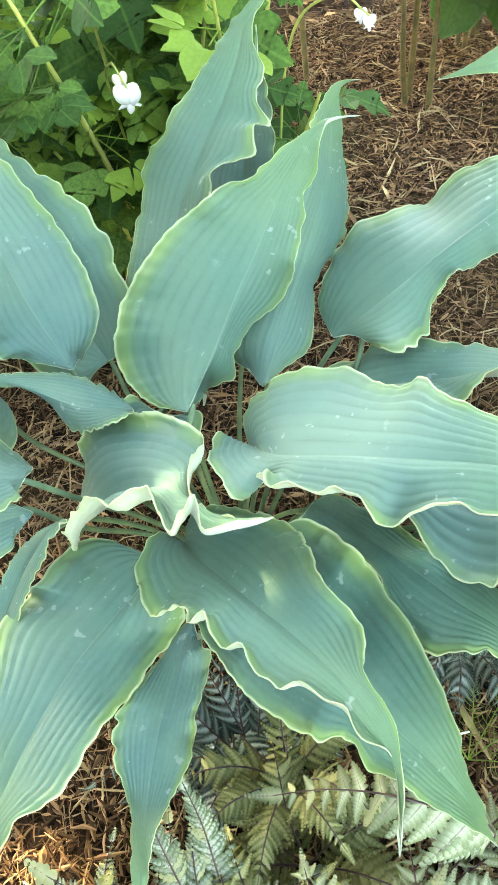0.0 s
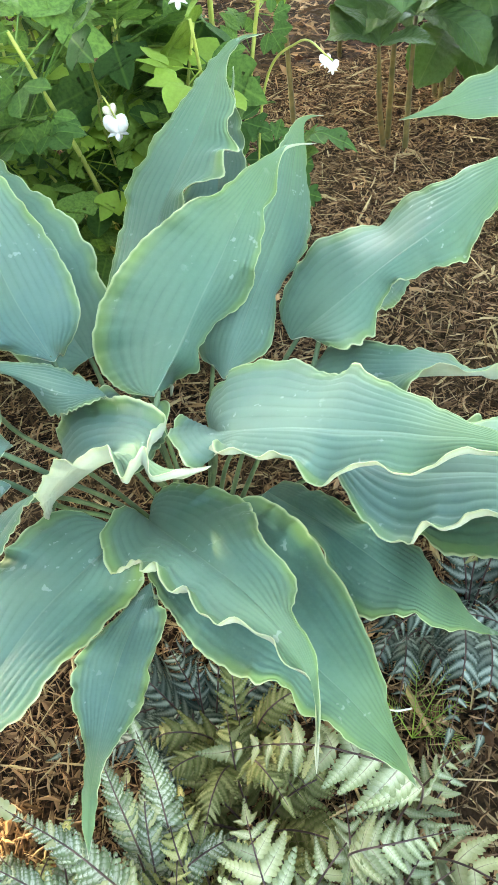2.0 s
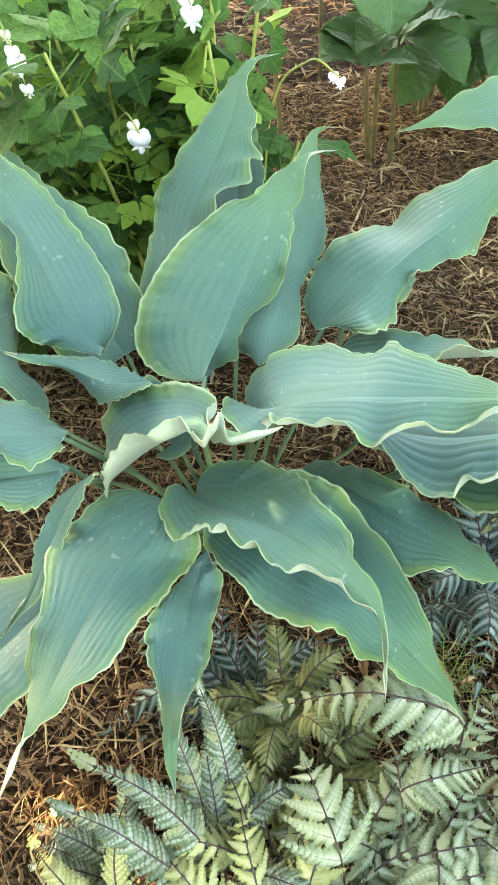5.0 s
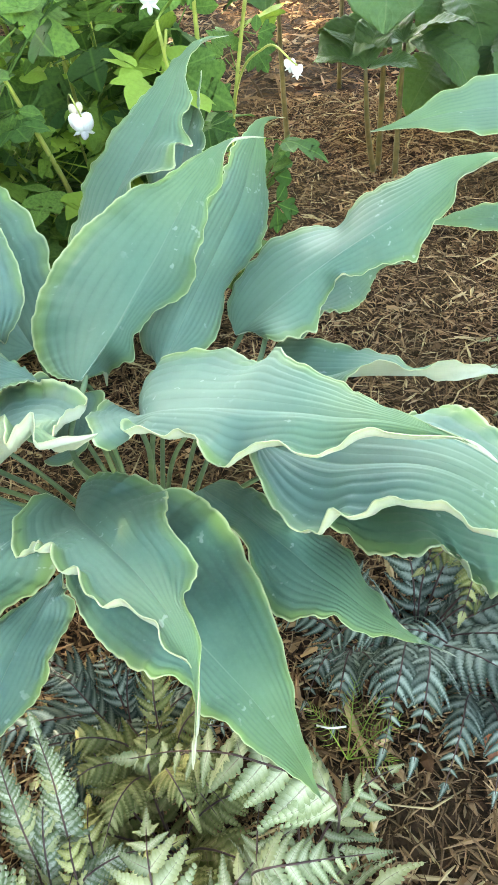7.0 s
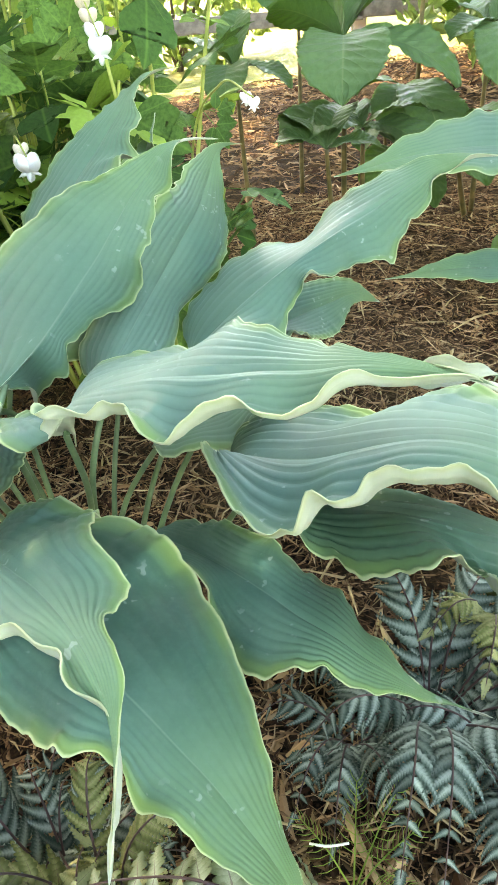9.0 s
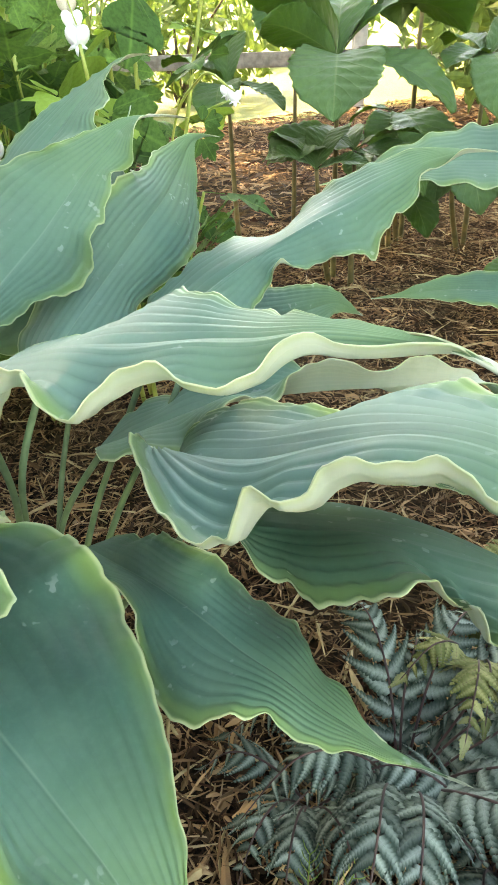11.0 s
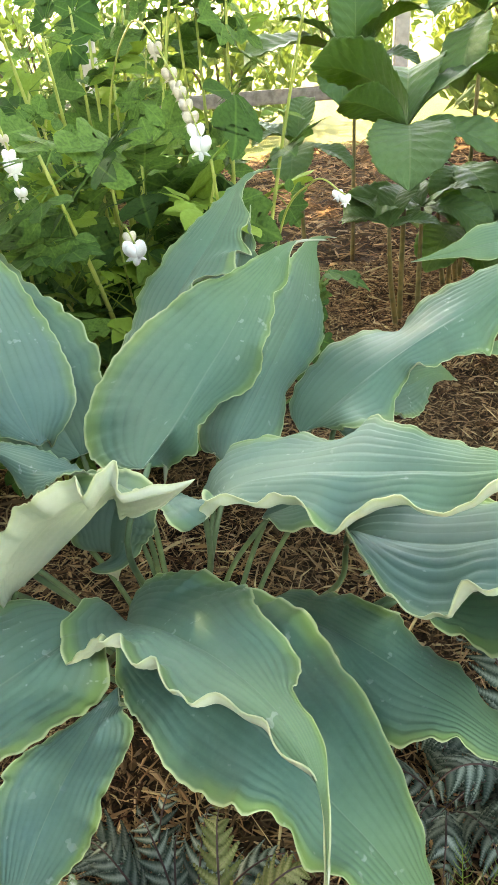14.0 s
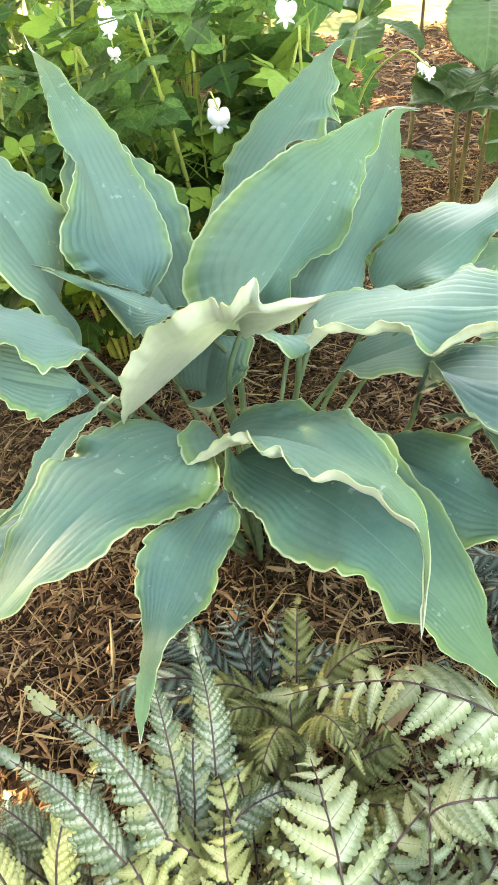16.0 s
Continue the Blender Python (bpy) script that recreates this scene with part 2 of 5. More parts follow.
def part(name, me, parent, label="", m=None):
    ob = new(name, me)
    ob.parent = parent
    if m is not None:
        ob.matrix_basis = m
    if label:
        tagged(ob, label)
    return ob


def base(name, at, label, category, group="", kind=""):
    ob = new(name)
    ob.location = at
    ob.empty_display_size = 0.05
    return tagged(ob, label, category, group, kind)


def smooth_line(points, n):
    """A Catmull-Rom line through a few points."""
    p = np.array([2 * np.array(points[0]) - np.array(points[1]), *points, 2 * np.array(points[-1]) - np.array(points[-2])], float)
    out = []
    for t in np.linspace(0, len(points) - 1, n):
        i = min(int(t), len(points) - 2)
        f = t - i
        a, b, c, d = p[i : i + 4]
        out.append(0.5 * (2 * b + (c - a) * f + (2 * a - 5 * b + 4 * c - d) * f * f + (3 * b - a - 3 * c + d) * f**3))
    return np.array(out)


def tube(name, line, radii, mat, sides=8, flat=1.0):
    line = np.asarray(line, float)
    radii = np.broadcast_to(radii, (len(line),)) if np.ndim(radii) == 0 else np.interp(np.linspace(0, 1, len(line)), np.linspace(0, 1, len(radii)), radii)
    tan = np.gradient(line, axis=0)
    tan /= np.linalg.norm(tan, axis=1)[:, None] + 1e-9
    ref = np.array([1.0, 0, 0]) if abs(tan[0, 0]) < 0.8 else np.array([0, 1.0, 0])
    a = np.cross(tan, ref)
    a /= np.linalg.norm(a, axis=1)[:, None]
    b = np.cross(tan, a)
    ang = np.arange(sides) * 2 * math.pi / sides
    verts = (line[:, None] + radii[:, None, None] * (np.cos(ang)[None, :, None] * a[:, None] + flat * np.sin(ang)[None, :, None] * b[:, None])).reshape(-1, 3)
    faces = [(i * sides + j, i * sides + (j + 1) % sides, (i + 1) * sides + (j + 1) % sides, (i + 1) * sides + j) for i in range(len(line) - 1) for j in range(sides)]
    faces += [tuple(range(sides))[::-1], tuple(range((len(line) - 1) * sides, len(line) * sides))]
    return mesh_from(name, verts, faces, mat)


def shell(name, grid, uv, normal, thick, mats):
    """A thin closed leaf from a grid of places: a top, an underside and a rim."""
    nv, nu = grid.shape[:2]
    top, low = grid.reshape(-1, 3), (grid - normal * thick).reshape(-1, 3)
    n = nv * nu
    ids = np.arange(n).reshape(nv, nu)
    quads = np.stack([ids[:-1, :-1], ids[:-1, 1:], ids[1:, 1:], ids[1:, :-1]], -1).reshape(-1, 4)
    rim = np.concatenate([ids[:, 0][::-1], ids[0, 1:], ids[1:, -1], ids[-1, 1:-1][::-1]])
    nxt = np.roll(rim, -1)
    edge = np.stack([nxt, rim, rim + n, nxt + n], -1)
    faces = np.concatenate([quads, quads[:, ::-1] + n, edge])
    slots = np.r_[np.zeros(len(quads)), np.ones(len(quads)), np.ones(len(edge))].astype(np.int32)
    uvs = np.concatenate([uv.reshape(-1, 2)] * 2)
    return mesh_from(name, np.concatenate([top, low]), faces.tolist(), mats, slots, uvs)


STATIONS = np.array([0.1, 0.3, 0.5, 0.7, 0.9])


def leaf_grid(mid, width, shape, cup, roll, spread=((0,) * 5, (0,) * 5), lift=((0,) * 5, (0,) * 5), wave=0.0046, waves=8.0, seed=0, nu=56, nv=116, veins=7.5, fold=(0, 0), lobe=0.6, tail=1.0):
    """A heart-based, long-pointed, wavy leaf along a bent midrib."""
    r = np.random.default_rng(seed + 11)
    p = np.array(mid, float)
    s = np.linspace(0, 1, nv) ** 1.15
    s[0], s[-1] = 0.002, 0.998
    k = s[:, None]
    c = (1 - k) ** 3 * p[0] + 3 * (1 - k) ** 2 * k * p[1] + 3 * (1 - k) * k * k * p[2] + k**3 * p[3]
    t = (1 - k) ** 2 * (p[1] - p[0]) + 2 * (1 - k) * k * (p[2] - p[1]) + k * k * (p[3] - p[2])
    t /= np.linalg.norm(t, axis=1)[:, None]
    c = c + t * (0.02 * tail * np.clip((s - 0.9) / 0.1, 0, 1) ** 1.5)[:, None]
    side = np.cross(t, [0, 0, 1.0])
    side /= np.linalg.norm(side, axis=1)[:, None]
    up = np.cross(side, t)
    c = c + (side * r.uniform(-1, 1) + up * r.uniform(-0.3, 0.8)) * (0.012 * tail * np.clip((s - 0.9) / 0.1, 0, 1) ** 2)[:, None]
    ph = (roll[0] + roll[1] * s)[:, None]
    side, up = np.cos(ph) * side + np.sin(ph) * up, -np.sin(ph) * side + np.cos(ph) * up
    al, be = shape
    m = al / (al + be)
    f = (s / m) ** al * ((1 - s) / (1 - m)) ** be * (1 - 0.45 * np.clip((s - 0.8) / 0.15, 0, 1) ** 2)
    f = f * (1 - 0.6 * np.exp(-s / 0.03))
    hat = np.exp(-(((s[:, None] - STATIONS) / 0.14) ** 2))
    hat /= hat.sum(1)[:, None]
    lobes = lobe if isinstance(lobe, tuple) else (lobe, lobe)
    swing = width * np.sin(math.pi * np.minimum(s / 0.2, 1)) ** 1.3
    u = np.sin(np.linspace(-1, 1, nu) * math.pi / 2 * 0.92) / math.sin(math.pi / 2 * 0.92)
    grid, normal = np.zeros((nv, nu, 3)), np.zeros((nv, nu, 3))
    fade = np.minimum(1, f / 0.4)
    for i, (sgn, cu, sp, li) in enumerate(((-1, cup[0], spread[0], lift[0]), (1, cup[1], spread[1], lift[1]))):
        w = width * f * (1 + hat @ np.array(sp))
        back = lobes[i] * swing[:, None] * (t + 0.45 * up)
        h = (hat @ np.array(li)) * fade
        p1, p2, q = r.uniform(0, 6.28), r.uniform(0, 6.28), r.uniform(0.85, 1.15) * waves
        drift = 0.35 * np.sin(6.283 * 1.3 * s + p2)
        ripple = (np.sin(6.283 * q * s + p1 + drift * 3) + 0.2 * np.sin(6.283 * q * 1.9 * s + p2)) * (0.75 + drift)
        p3, p4 = r.uniform(0, 6.28), r.uniform(0, 6.28)
        tight = np.sin(6.283 * q * 2.3 * s + p3 + 1.8 * np.sin(6.283 * 2.1 * s + p4)) * (0.55 + 0.45 * np.sin(6.283 * 3.3 * s + p4))
        amp = wave * np.minimum(1, f / 0.5) * np.clip((s - 0.03) / 0.12, 0, 1) * (0.6 + 0.8 * r.random())
        notch = (0.5 * np.sin(6.283 * q * s + p1 + 1.2 + drift * 3) + 0.12 * tight) * wave * np.minimum(1, f / 0.5)
        pick = u < 0 if sgn < 0 else u >= 0
        a = np.abs(u[pick])[None, :, None]
        e = (w + notch)[:, None] * (sgn * np.cos(cu) * side + np.sin(cu) * up) + h[:, None] * up - back
        rib = 0.0013 * np.abs(np.sin(math.pi * veins * a)) ** 0.7 * np.sin(math.pi * np.minimum(a, 1)) ** 0.5 * (f[:, None, None] ** 0.8)
        bowl = 0.05 * width * np.sin(math.pi * a) * f[:, None, None]
        keel = -0.0022 * np.exp(-((a / 0.05) ** 2)) * f[:, None, None] ** 0.5
        lim = a**3.5 * (0.8 * amp * ripple)[:, None, None] + a**9 * (0.42 * amp * tight)[:, None, None]
        lateral = a * (w + notch)[:, None, None] * sgn * np.cos(cu) * side[:, None]
        curl = fold[i] * width * np.clip((a - 0.7) / 0.3, 0, 1) ** 1.5 * (fade * np.clip((0.92 - s) / 0.2, 0, 1) * np.clip((s - 0.07) / 0.16, 0, 1))[:, None, None]
        lateral = lateral - sgn * 0.45 * curl * side[:, None]
        rise = ((a**1.4) * ((w * np.sin(cu)) + h)[:, None, None] + curl) * up[:, None]
        grid[:, pick] = c[:, None] + lateral + rise - a**1.6 * back[:, None] + (rib + bowl + keel + lim) * up[:, None]
    du, dv = np.gradient(grid, axis=1), np.gradient(grid, axis=0)
    normal = np.cross(du, dv)
    normal /= np.linalg.norm(normal, axis=2)[..., None] + 1e-12
    uv = np.stack(np.broadcast_arrays((u * 0.5 + 0.5)[None, :], s[:, None]), -1)
    return grid, uv, normal, c


def soften(c, width):
    """A line with its short bends smoothed away, held at its ends."""
    n = len(c)
    k = np.arange(n)
    w = np.exp(-(((k[:, None] - k[None]) / (width * n)) ** 2))
    out = (w @ c) / w.sum(1)[:, None]
    hold = np.minimum(np.minimum(k, n - 1 - k) / (width * n), 1)[:, None]
    return c + (out - c) * hold


def even(c, n):
    """n evenly spaced places along a line."""
    s = np.r_[0, np.cumsum(np.linalg.norm(np.diff(c, axis=0), axis=1))]
    return np.stack([np.interp(np.linspace(0, s[-1], n), s, c[:, k]) for k in range(3)], -1)


def ruffled_leaf(plant, crown, start, tip, rib_line, left, right, rib=0.0021, seed=0, bowl=0.04, sag=(0, 0), label="", stalk_r=0.0029, nu=58, nv=130, top=None):
    """A heart-based leaf between its midrib and two ruffled margins. Rows: millimetres along from its foot to its tip, outwards and upwards; sag: how deep each half hangs below its upturned margin."""
    r = np.random.default_rng(seed + 3)
    a, b = np.array(start, float), np.array(tip, float)
    ahead = (b - a) / np.linalg.norm(b - a)
    out = np.cross(ahead, [0, 0, 1.0])
    out /= np.linalg.norm(out)
    rise = np.cross(out, ahead)

    def line(rows, sgn, n):
        pts = [a] + [a + (x * ahead + sgn * y * out + z * rise) * 0.001 for x, y, z in rows] + [b]
        return smooth_line(pts, n * 3)

    mid = even(line(rib_line, 1, nv), nv * 4)
    v = np.linspace(0, 1, nv)
    c = mid[np.minimum((v**1.3 * (nv * 4 - 1)).astype(int), nv * 4 - 1)]
    u = np.sin(np.linspace(-1, 1, nu) * math.pi / 2 * 0.92) / math.sin(math.pi / 2 * 0.92)
    grid = np.zeros((nv, nu, 3))
    edges = [even(line(left, -1, nv), nv), even(line(right, 1, nv), nv)]
    between = np.clip((v - 0.55) / 0.3, 0, 1)[:, None] ** 1.5
    c = soften(c + between * (0.5 * (soften(edges[0], 0.04) + soften(edges[1], 0.04)) - c), 0.02)
    flow = np.gradient(c, axis=0)
    flow /= np.linalg.norm(flow, axis=1)[:, None] + 1e-9
    across = soften(edges[1], 0.06) - soften(edges[0], 0.06)
    across -= flow * (across * flow).sum(1)[:, None]
    up = np.cross(across, flow)
    up = soften(up / (np.linalg.norm(up, axis=1)[:, None] + 1e-4), 0.06)
    up /= np.linalg.norm(up, axis=1)[:, None] + 1e-9
    for i, edge in enumerate(edges):
        k = int(0.93 * nv)
        f = ((v[k:] - v[k]) / (1 - v[k]))[:, None]
        keep = 1 - np.clip(2.5 * f, 0, 1)
        edge[k:] = keep * edge[k:] + (1 - keep) * (c[k:] + (edge[k] - c[k]) * (1 - f) ** 1.3)
        calm = soften(edge, 0.05)
        wide = np.linalg.norm(calm - c, axis=1)
        p1, p2, q = r.uniform(0, 6.28), r.uniform(0, 6.28), r.uniform(11, 14)
        gust = 0.6 + 0.4 * np.sin(6.283 * 2.3 * v + p2)
        flutter = (0.0026 * np.sin(6.283 * q * v + p1 + 2 * np.sin(6.283 * 2 * v + p2)) * gust + 0.0009 * np.sin(6.283 * 2.2 * q * v + p2)) * np.minimum(1, wide / 0.03)
        pick = u < 0 if i == 0 else u >= 0
        t = np.abs(u[pick])[None, :, None]
        size = np.minimum(1, wide / 0.05)[:, None, None]
        ribs = rib * np.abs(np.sin(math.pi * 7.5 * t)) * np.sin(math.pi * np.minimum(t, 1)) ** 0.5 * size**0.8
        belly = -sag[i] * 9.48 * t**3 * (1 - t) * (np.sin(math.pi * np.clip((v - 0.2) / 0.8, 0, 1)) ** 0.6)[:, None, None]
        dome = bowl * wide[:, None, None] * np.sin(math.pi * t)
        keel = -0.0024 * np.exp(-((t / 0.05) ** 2)) * size
        grid[:, pick] = c[:, None] + t * (calm - c)[:, None] + t**2.4 * (edge - calm)[:, None] + (ribs + dome + belly + keel + t**4 * flutter[:, None, None]) * up[:, None] + t**6 * (0.55 * np.roll(flutter, 3) / (wide + 1e-3))[:, None, None] * (calm - c)[:, None]
    normal = np.cross(np.gradient(grid, axis=1), np.gradient(grid, axis=0))
    normal /= np.linalg.norm(normal, axis=2)[..., None] + 1e-12
    uv = np.stack(np.broadcast_arrays((u * 0.5 + 0.5)[None, :], v[:, None]), -1)
    return fix_leaf(plant, crown, grid, uv, normal, c, label, stalk_r, top)


def fix_leaf(plant, crown, grid, uv, normal, c, label, stalk_r, top=None):
    """The blade and its stalk, set on a plant."""
    at = np.array(plant.location)
    ob = part("leaf", shell("leaf", grid - at, uv, normal, 0.0009, [top or HOSTA_TOP, HOSTA_UNDER]), plant, label)
    foot = np.array(crown, float) + (c[0] - np.array(crown)) * np.array([0.12, 0.12, 0]) - [0, 0, 0.01]
    into = c[9] - c[0]
    into = into / np.linalg.norm(into)
    neck = c[0] - into * 0.04 - np.array([0, 0, 0.05])
    bend = foot + (neck - foot) * 0.55 + np.array([0, 0, 0.03])
    k = grid.shape[1] // 2
    line = smooth_line([foot, bend, neck, c[1] - normal[4, k] * 0.006, c[9] - normal[9, k] * 0.004], 22)
    part("petiole", tube("petiole", line - at, [stalk_r * 1.5, stalk_r * 1.05, stalk_r, stalk_r, 0.0012], PETIOLE, 8), ob)
    return ob


def hosta_leaf(plant, crown, mid, width, shape=(0.46, 1.1), cup=(0.15, 0.15), roll=(0, 0), spread=((0,) * 5, (0,) * 5), lift=((0,) * 5, (0,) * 5), wave=0.0046, waves=8.0, seed=0, fold=(0, 0), lobe=0.6, tail=1.0, label="", stalk_r=0.0029, top=None):
    grid, uv, normal, c = leaf_grid(mid, width, shape, cup, roll, spread, lift, wave, waves, seed, fold=fold, lobe=lobe, tail=tail)
    return fix_leaf(plant, crown, grid, uv, normal, c, label, stalk_r, top)


# ---- ground ----
def bumpy(x, y, lift=0.012):
    """The height of the bed, which falls a little towards -x."""
    return 0.09 * (min(max(x, -2.0), 2.5) - 0.4) + lift * (noise.noise((x * 3.1, y * 3.1, 0.3)) + 0.5 * noise.noise((x * 9.0, y * 9.0, 4.0)))


def ground_sheet():
    def steps(lo, hi, near_lo, near_hi, fine, coarse):
        a = np.arange(near_lo, near_hi + 1e-6, fine)
        left = near_lo - np.cumsum(fine * 1.35 ** np.arange(1, coarse))
        right = near_hi + np.cumsum(fine * 1.35 ** np.arange(1, coarse))
        return np.r_[left[left > lo][::-1], a, right[right < hi]]

    xs, ys = steps(-150, 150, -1.2, 1.6, 0.04, 32), steps(-150, 200, -0.6, 3.2, 0.04, 32)
    verts = [(x, y, bumpy(x, y) - 0.006) for y in ys for x in xs]
    n = len(xs)
    faces = [(j * n + i, j * n + i + 1, (j + 1) * n + i + 1, (j + 1) * n + i) for j in range(len(ys) - 1) for i in range(n - 1)]
    far = [1 if ys[j] > 4.3 or abs(xs[i]) > 7 or ys[j] < -4 else 0 for j in range(len(ys) - 1) for i in range(n - 1)]
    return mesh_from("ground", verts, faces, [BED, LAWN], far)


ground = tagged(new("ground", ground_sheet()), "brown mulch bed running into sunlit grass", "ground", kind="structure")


def litter(count, x0, x1, y0, y1, size, seed, mat, thick=0.0011):
    """Many bent slivers lying on the bed, joined into one mesh."""
    r = np.random.default_rng(seed)
    x, y = r.uniform(x0, x1, count), r.uniform(y0, y1, count)
    z = np.array([bumpy(a, b) for a, b in zip(x, y)]) + r.uniform(-0.004, 0.012, count)
    length = size * r.lognormal(0, 0.5, count)
    turn, tip, bend = r.uniform(0, 2 * math.pi, count), r.normal(0, 0.22, count), r.normal(0, 0.25, count)
    wide = thick * r.lognormal(0.2, 0.5, count)
    d = np.stack([np.cos(turn) * np.cos(tip), np.sin(turn) * np.cos(tip), np.sin(tip)], -1)
    across = np.stack([-np.sin(turn), np.cos(turn), 0 * turn], -1)
    mid = np.stack([x, y, z], -1)
    rings = []
    for k, w in ((-0.5, 0.35), (0.0, 1.0), (0.5, 0.3)):
        c = mid + d * (length * k)[:, None] + across * (length * bend * (0.25 - k * k))[:, None]
        c[:, 2] += (0.25 - k * k) * length * 0.15
        rings += [c + across * (wide * w)[:, None], c - across * (wide * w)[:, None], c + np.array([0, 0, 1.0]) * (wide * w)[:, None]]
    v = np.stack(rings, 1)
    tri = []
    for a in (0, 3):
        for i, j in ((0, 1), (1, 2), (2, 0)):
            tri += [(a + i, a + j, a + 3 + j, a + 3 + i)]
    faces = (np.array(tri)[None] + 9 * np.arange(count)[:, None, None]).reshape(-1, 4)
    return mesh_from("mulch", v.reshape(-1, 3), faces.tolist(), mat, smooth=False)


tagged(new("mulch", litter(98000, -0.7, 1.0, -0.1, 2.2, 0.02, 3, MULCH, 0.0009)), "shredded brown bark and straw mulch covering the bed", "mulch", kind="stuff")
tagged(new("mulch", litter(3500, -0.7, 1.0, -0.1, 2.2, 0.024, 13, MULCH, 0.0022)), "broken bark chips among the mulch", "bark chips", kind="stuff")
tagged(new("mulch", litter(20000, -1.6, 2.2, 2.15, 4.4, 0.045, 4, MULCH, 0.0026)), "shredded brown bark mulch further back in the bed", "mulch", kind="stuff")
for x0, x1, y0, y1, count, seed in ((-2.6, -0.7, -1.6, 2.3, 9000, 14), (1.0, 3.0, -1.6, 2.3, 9000, 15), (-0.7, 1.0, -1.8, -0.1, 5000, 16), (-3.4, -1.6, 2.3, 4.4, 2500, 17), (2.2, 3.6, 2.3, 4.4, 2500, 18)):
    tagged(new("mulch", litter(count, x0, x1, y0, y1, 0.05, seed, MULCH, 0.003)), "coarse brown bark mulch round the planted bed", "mulch", kind="stuff")
tagged(new("straw", litter(3000, -0.5, 1.1, -0.2, 2.2, 0.05, 5, plain("dry_straw", (0.3, 0.21, 0.11), (0.5, 0.38, 0.2), 0.7, 60), 0.0012)), "long dry straw stalks lying on mulch", "straw", kind="stuff")

# ---- hosta ----
CROWN = (-0.03, 0.58, -0.04)
hosta = base("hosta", CROWN, "large blue-green hosta with wavy yellow-edged leaves in mulch", "hosta plant")
ruffled_leaf(hosta, CROWN, (-0.079, 0.671, 0.312), (0.108, 0.96, 0.518), ((79, -9, 19), (160, -11, 31), (241, -8, 34), (326, -7, 33)),
             ((2, 25, -12), (2, 50, -25), (25, 63, -18), (49, 63, -4), (75, 61, 7), (100, 66, 10), (129, 72, 7), (156, 84, 8), (180, 89, 9), (197, 70, 22), (222, 68, 26), (241, 54, 33), (266, 50, 31), (295, 49, 24), (326, 51, 15), (356, 45, 11), (383, 29, 10)),
             ((13, 23, -17), (22, 46, -36), (47, 63, -40), (74, 66, -26), (94, 63, -3), (106, 57, 24), (120, 48, 49), (141, 39, 67), (168, 41, 65), (187, 59, 48), (218, 50, 48), (233, 54, 29), (252, 32, 38), (286, 24, 31), (311, 0, 30), (339, -16, 23), (373, -16, 18)), seed=0)
ruffled_leaf(hosta, CROWN, (-0.032, 0.509, 0.364), (0.15, 0.75, 0.48), ((65, -14, -10), (132, -23, -7), (199, -21, 4), (263, -16, 11)),
             ((-6, 40, -14), (-1, 75, -30), (10, 107, -39), (27, 126, -33), (42, 127, -20), (63, 132, -14), (83, 129, -4), (102, 121, 6), (122, 116, 12), (142, 108, 17), (162, 98, 20), (176, 80, 31), (197, 71, 31), (209, 48, 34), (232, 43, 30), (256, 39, 25), (278, 27, 23), (303, 23, 12)),
             ((16, -7, -21), (29, -16, -42), (22, -24, -63), (37, -24, -53), (45, -8, -46), (58, 2, -38), (72, -3, -27), (95, -7, -33), (115, -3, -34), (142, 1, -46), (164, 3, -40), (170, 11, -14), (196, 2, -14), (210, 1, -4), (230, -9, 2), (255, -11, -4), (262, -10, 13), (279, -13, 22), (305, -19, 11)), seed=1)
ruffled_leaf(hosta, CROWN, (0.033, 0.562, 0.328), (0.174, 0.894, 0.442), ((70, 0, 4), (141, 3, 9), (219, 3, 15), (302, -6, 21)),
             ((17, 21, -7), (27, 40, -22), (42, 51, -13), (62, 50, -3), (85, 46, 8), (106, 40, 19), (126, 32, 33), (145, 22, 46), (174, 15, 55), (211, 14, 50), (249, 23, 33), (285, 29, 30), (320, 29, 22), (357, 24, 14)),
             ((-5, 11, 20), (10, 9, -2), (34, 14, -17), (57, 25, -30), (85, 23, -36), (112, 16, -39), (140, 9, -37), (169, 13, -41), (194, 21, -40), (224, 21, -45), (255, 13, -51), (283, 5, -49), (307, -6, -41), (324, -10, -23), (340, -15, -5), (366, -23, 6)), seed=2)
ruffled_leaf(hosta, CROWN, (-0.152, 0.599, 0.338), (-0.316, 0.859, 0.552), ((82, -2, -9), (159, 2, -3), (232, 1, 5), (303, -1, 4)),
             ((25, 26, -9), (39, 40, -12), (40, 54, 7), (56, 60, -4), (60, 67, 15), (77, 65, 25), (100, 48, 31), (124, 35, 36), (154, 18, 29), (184, 17, 16), (210, 20, 12), (234, 19, 17), (256, 13, 12), (280, 10, 8), (303, 6, 5), (326, 3, 3), (350, 0, 1)),
             ((9, 12, -14), (12, 19, -36), (20, 32, -21), (33, 50, -16), (57, 61, -15), (83, 68, -21), (114, 70, -25), (144, 70, -27), (169, 66, -22), (190, 59, -11), (216, 55, -8), (231, 43, 7), (245, 29, 18), (266, 19, 22), (294, 15, 21), (320, 5, 13), (346, -2, 3)), seed=3)
hosta_leaf(hosta, CROWN, ((-0.133, 0.655, 0.288), (-0.206, 0.744, 0.357), (-0.253, 0.835, 0.414), (-0.282, 0.929, 0.465)), 0.0742, (0.46, 1.23), (0.15, 0.19), (0.04, 0),
           ((0, 0, 0, 0, 0), (-0.2, 0.07, 0.1, -0.09, 0.01)), ((0, 0, 0, 0, 0), (-0.0014, 0.0012, 0.0041, -0.0039, 0.0012)), seed=4)
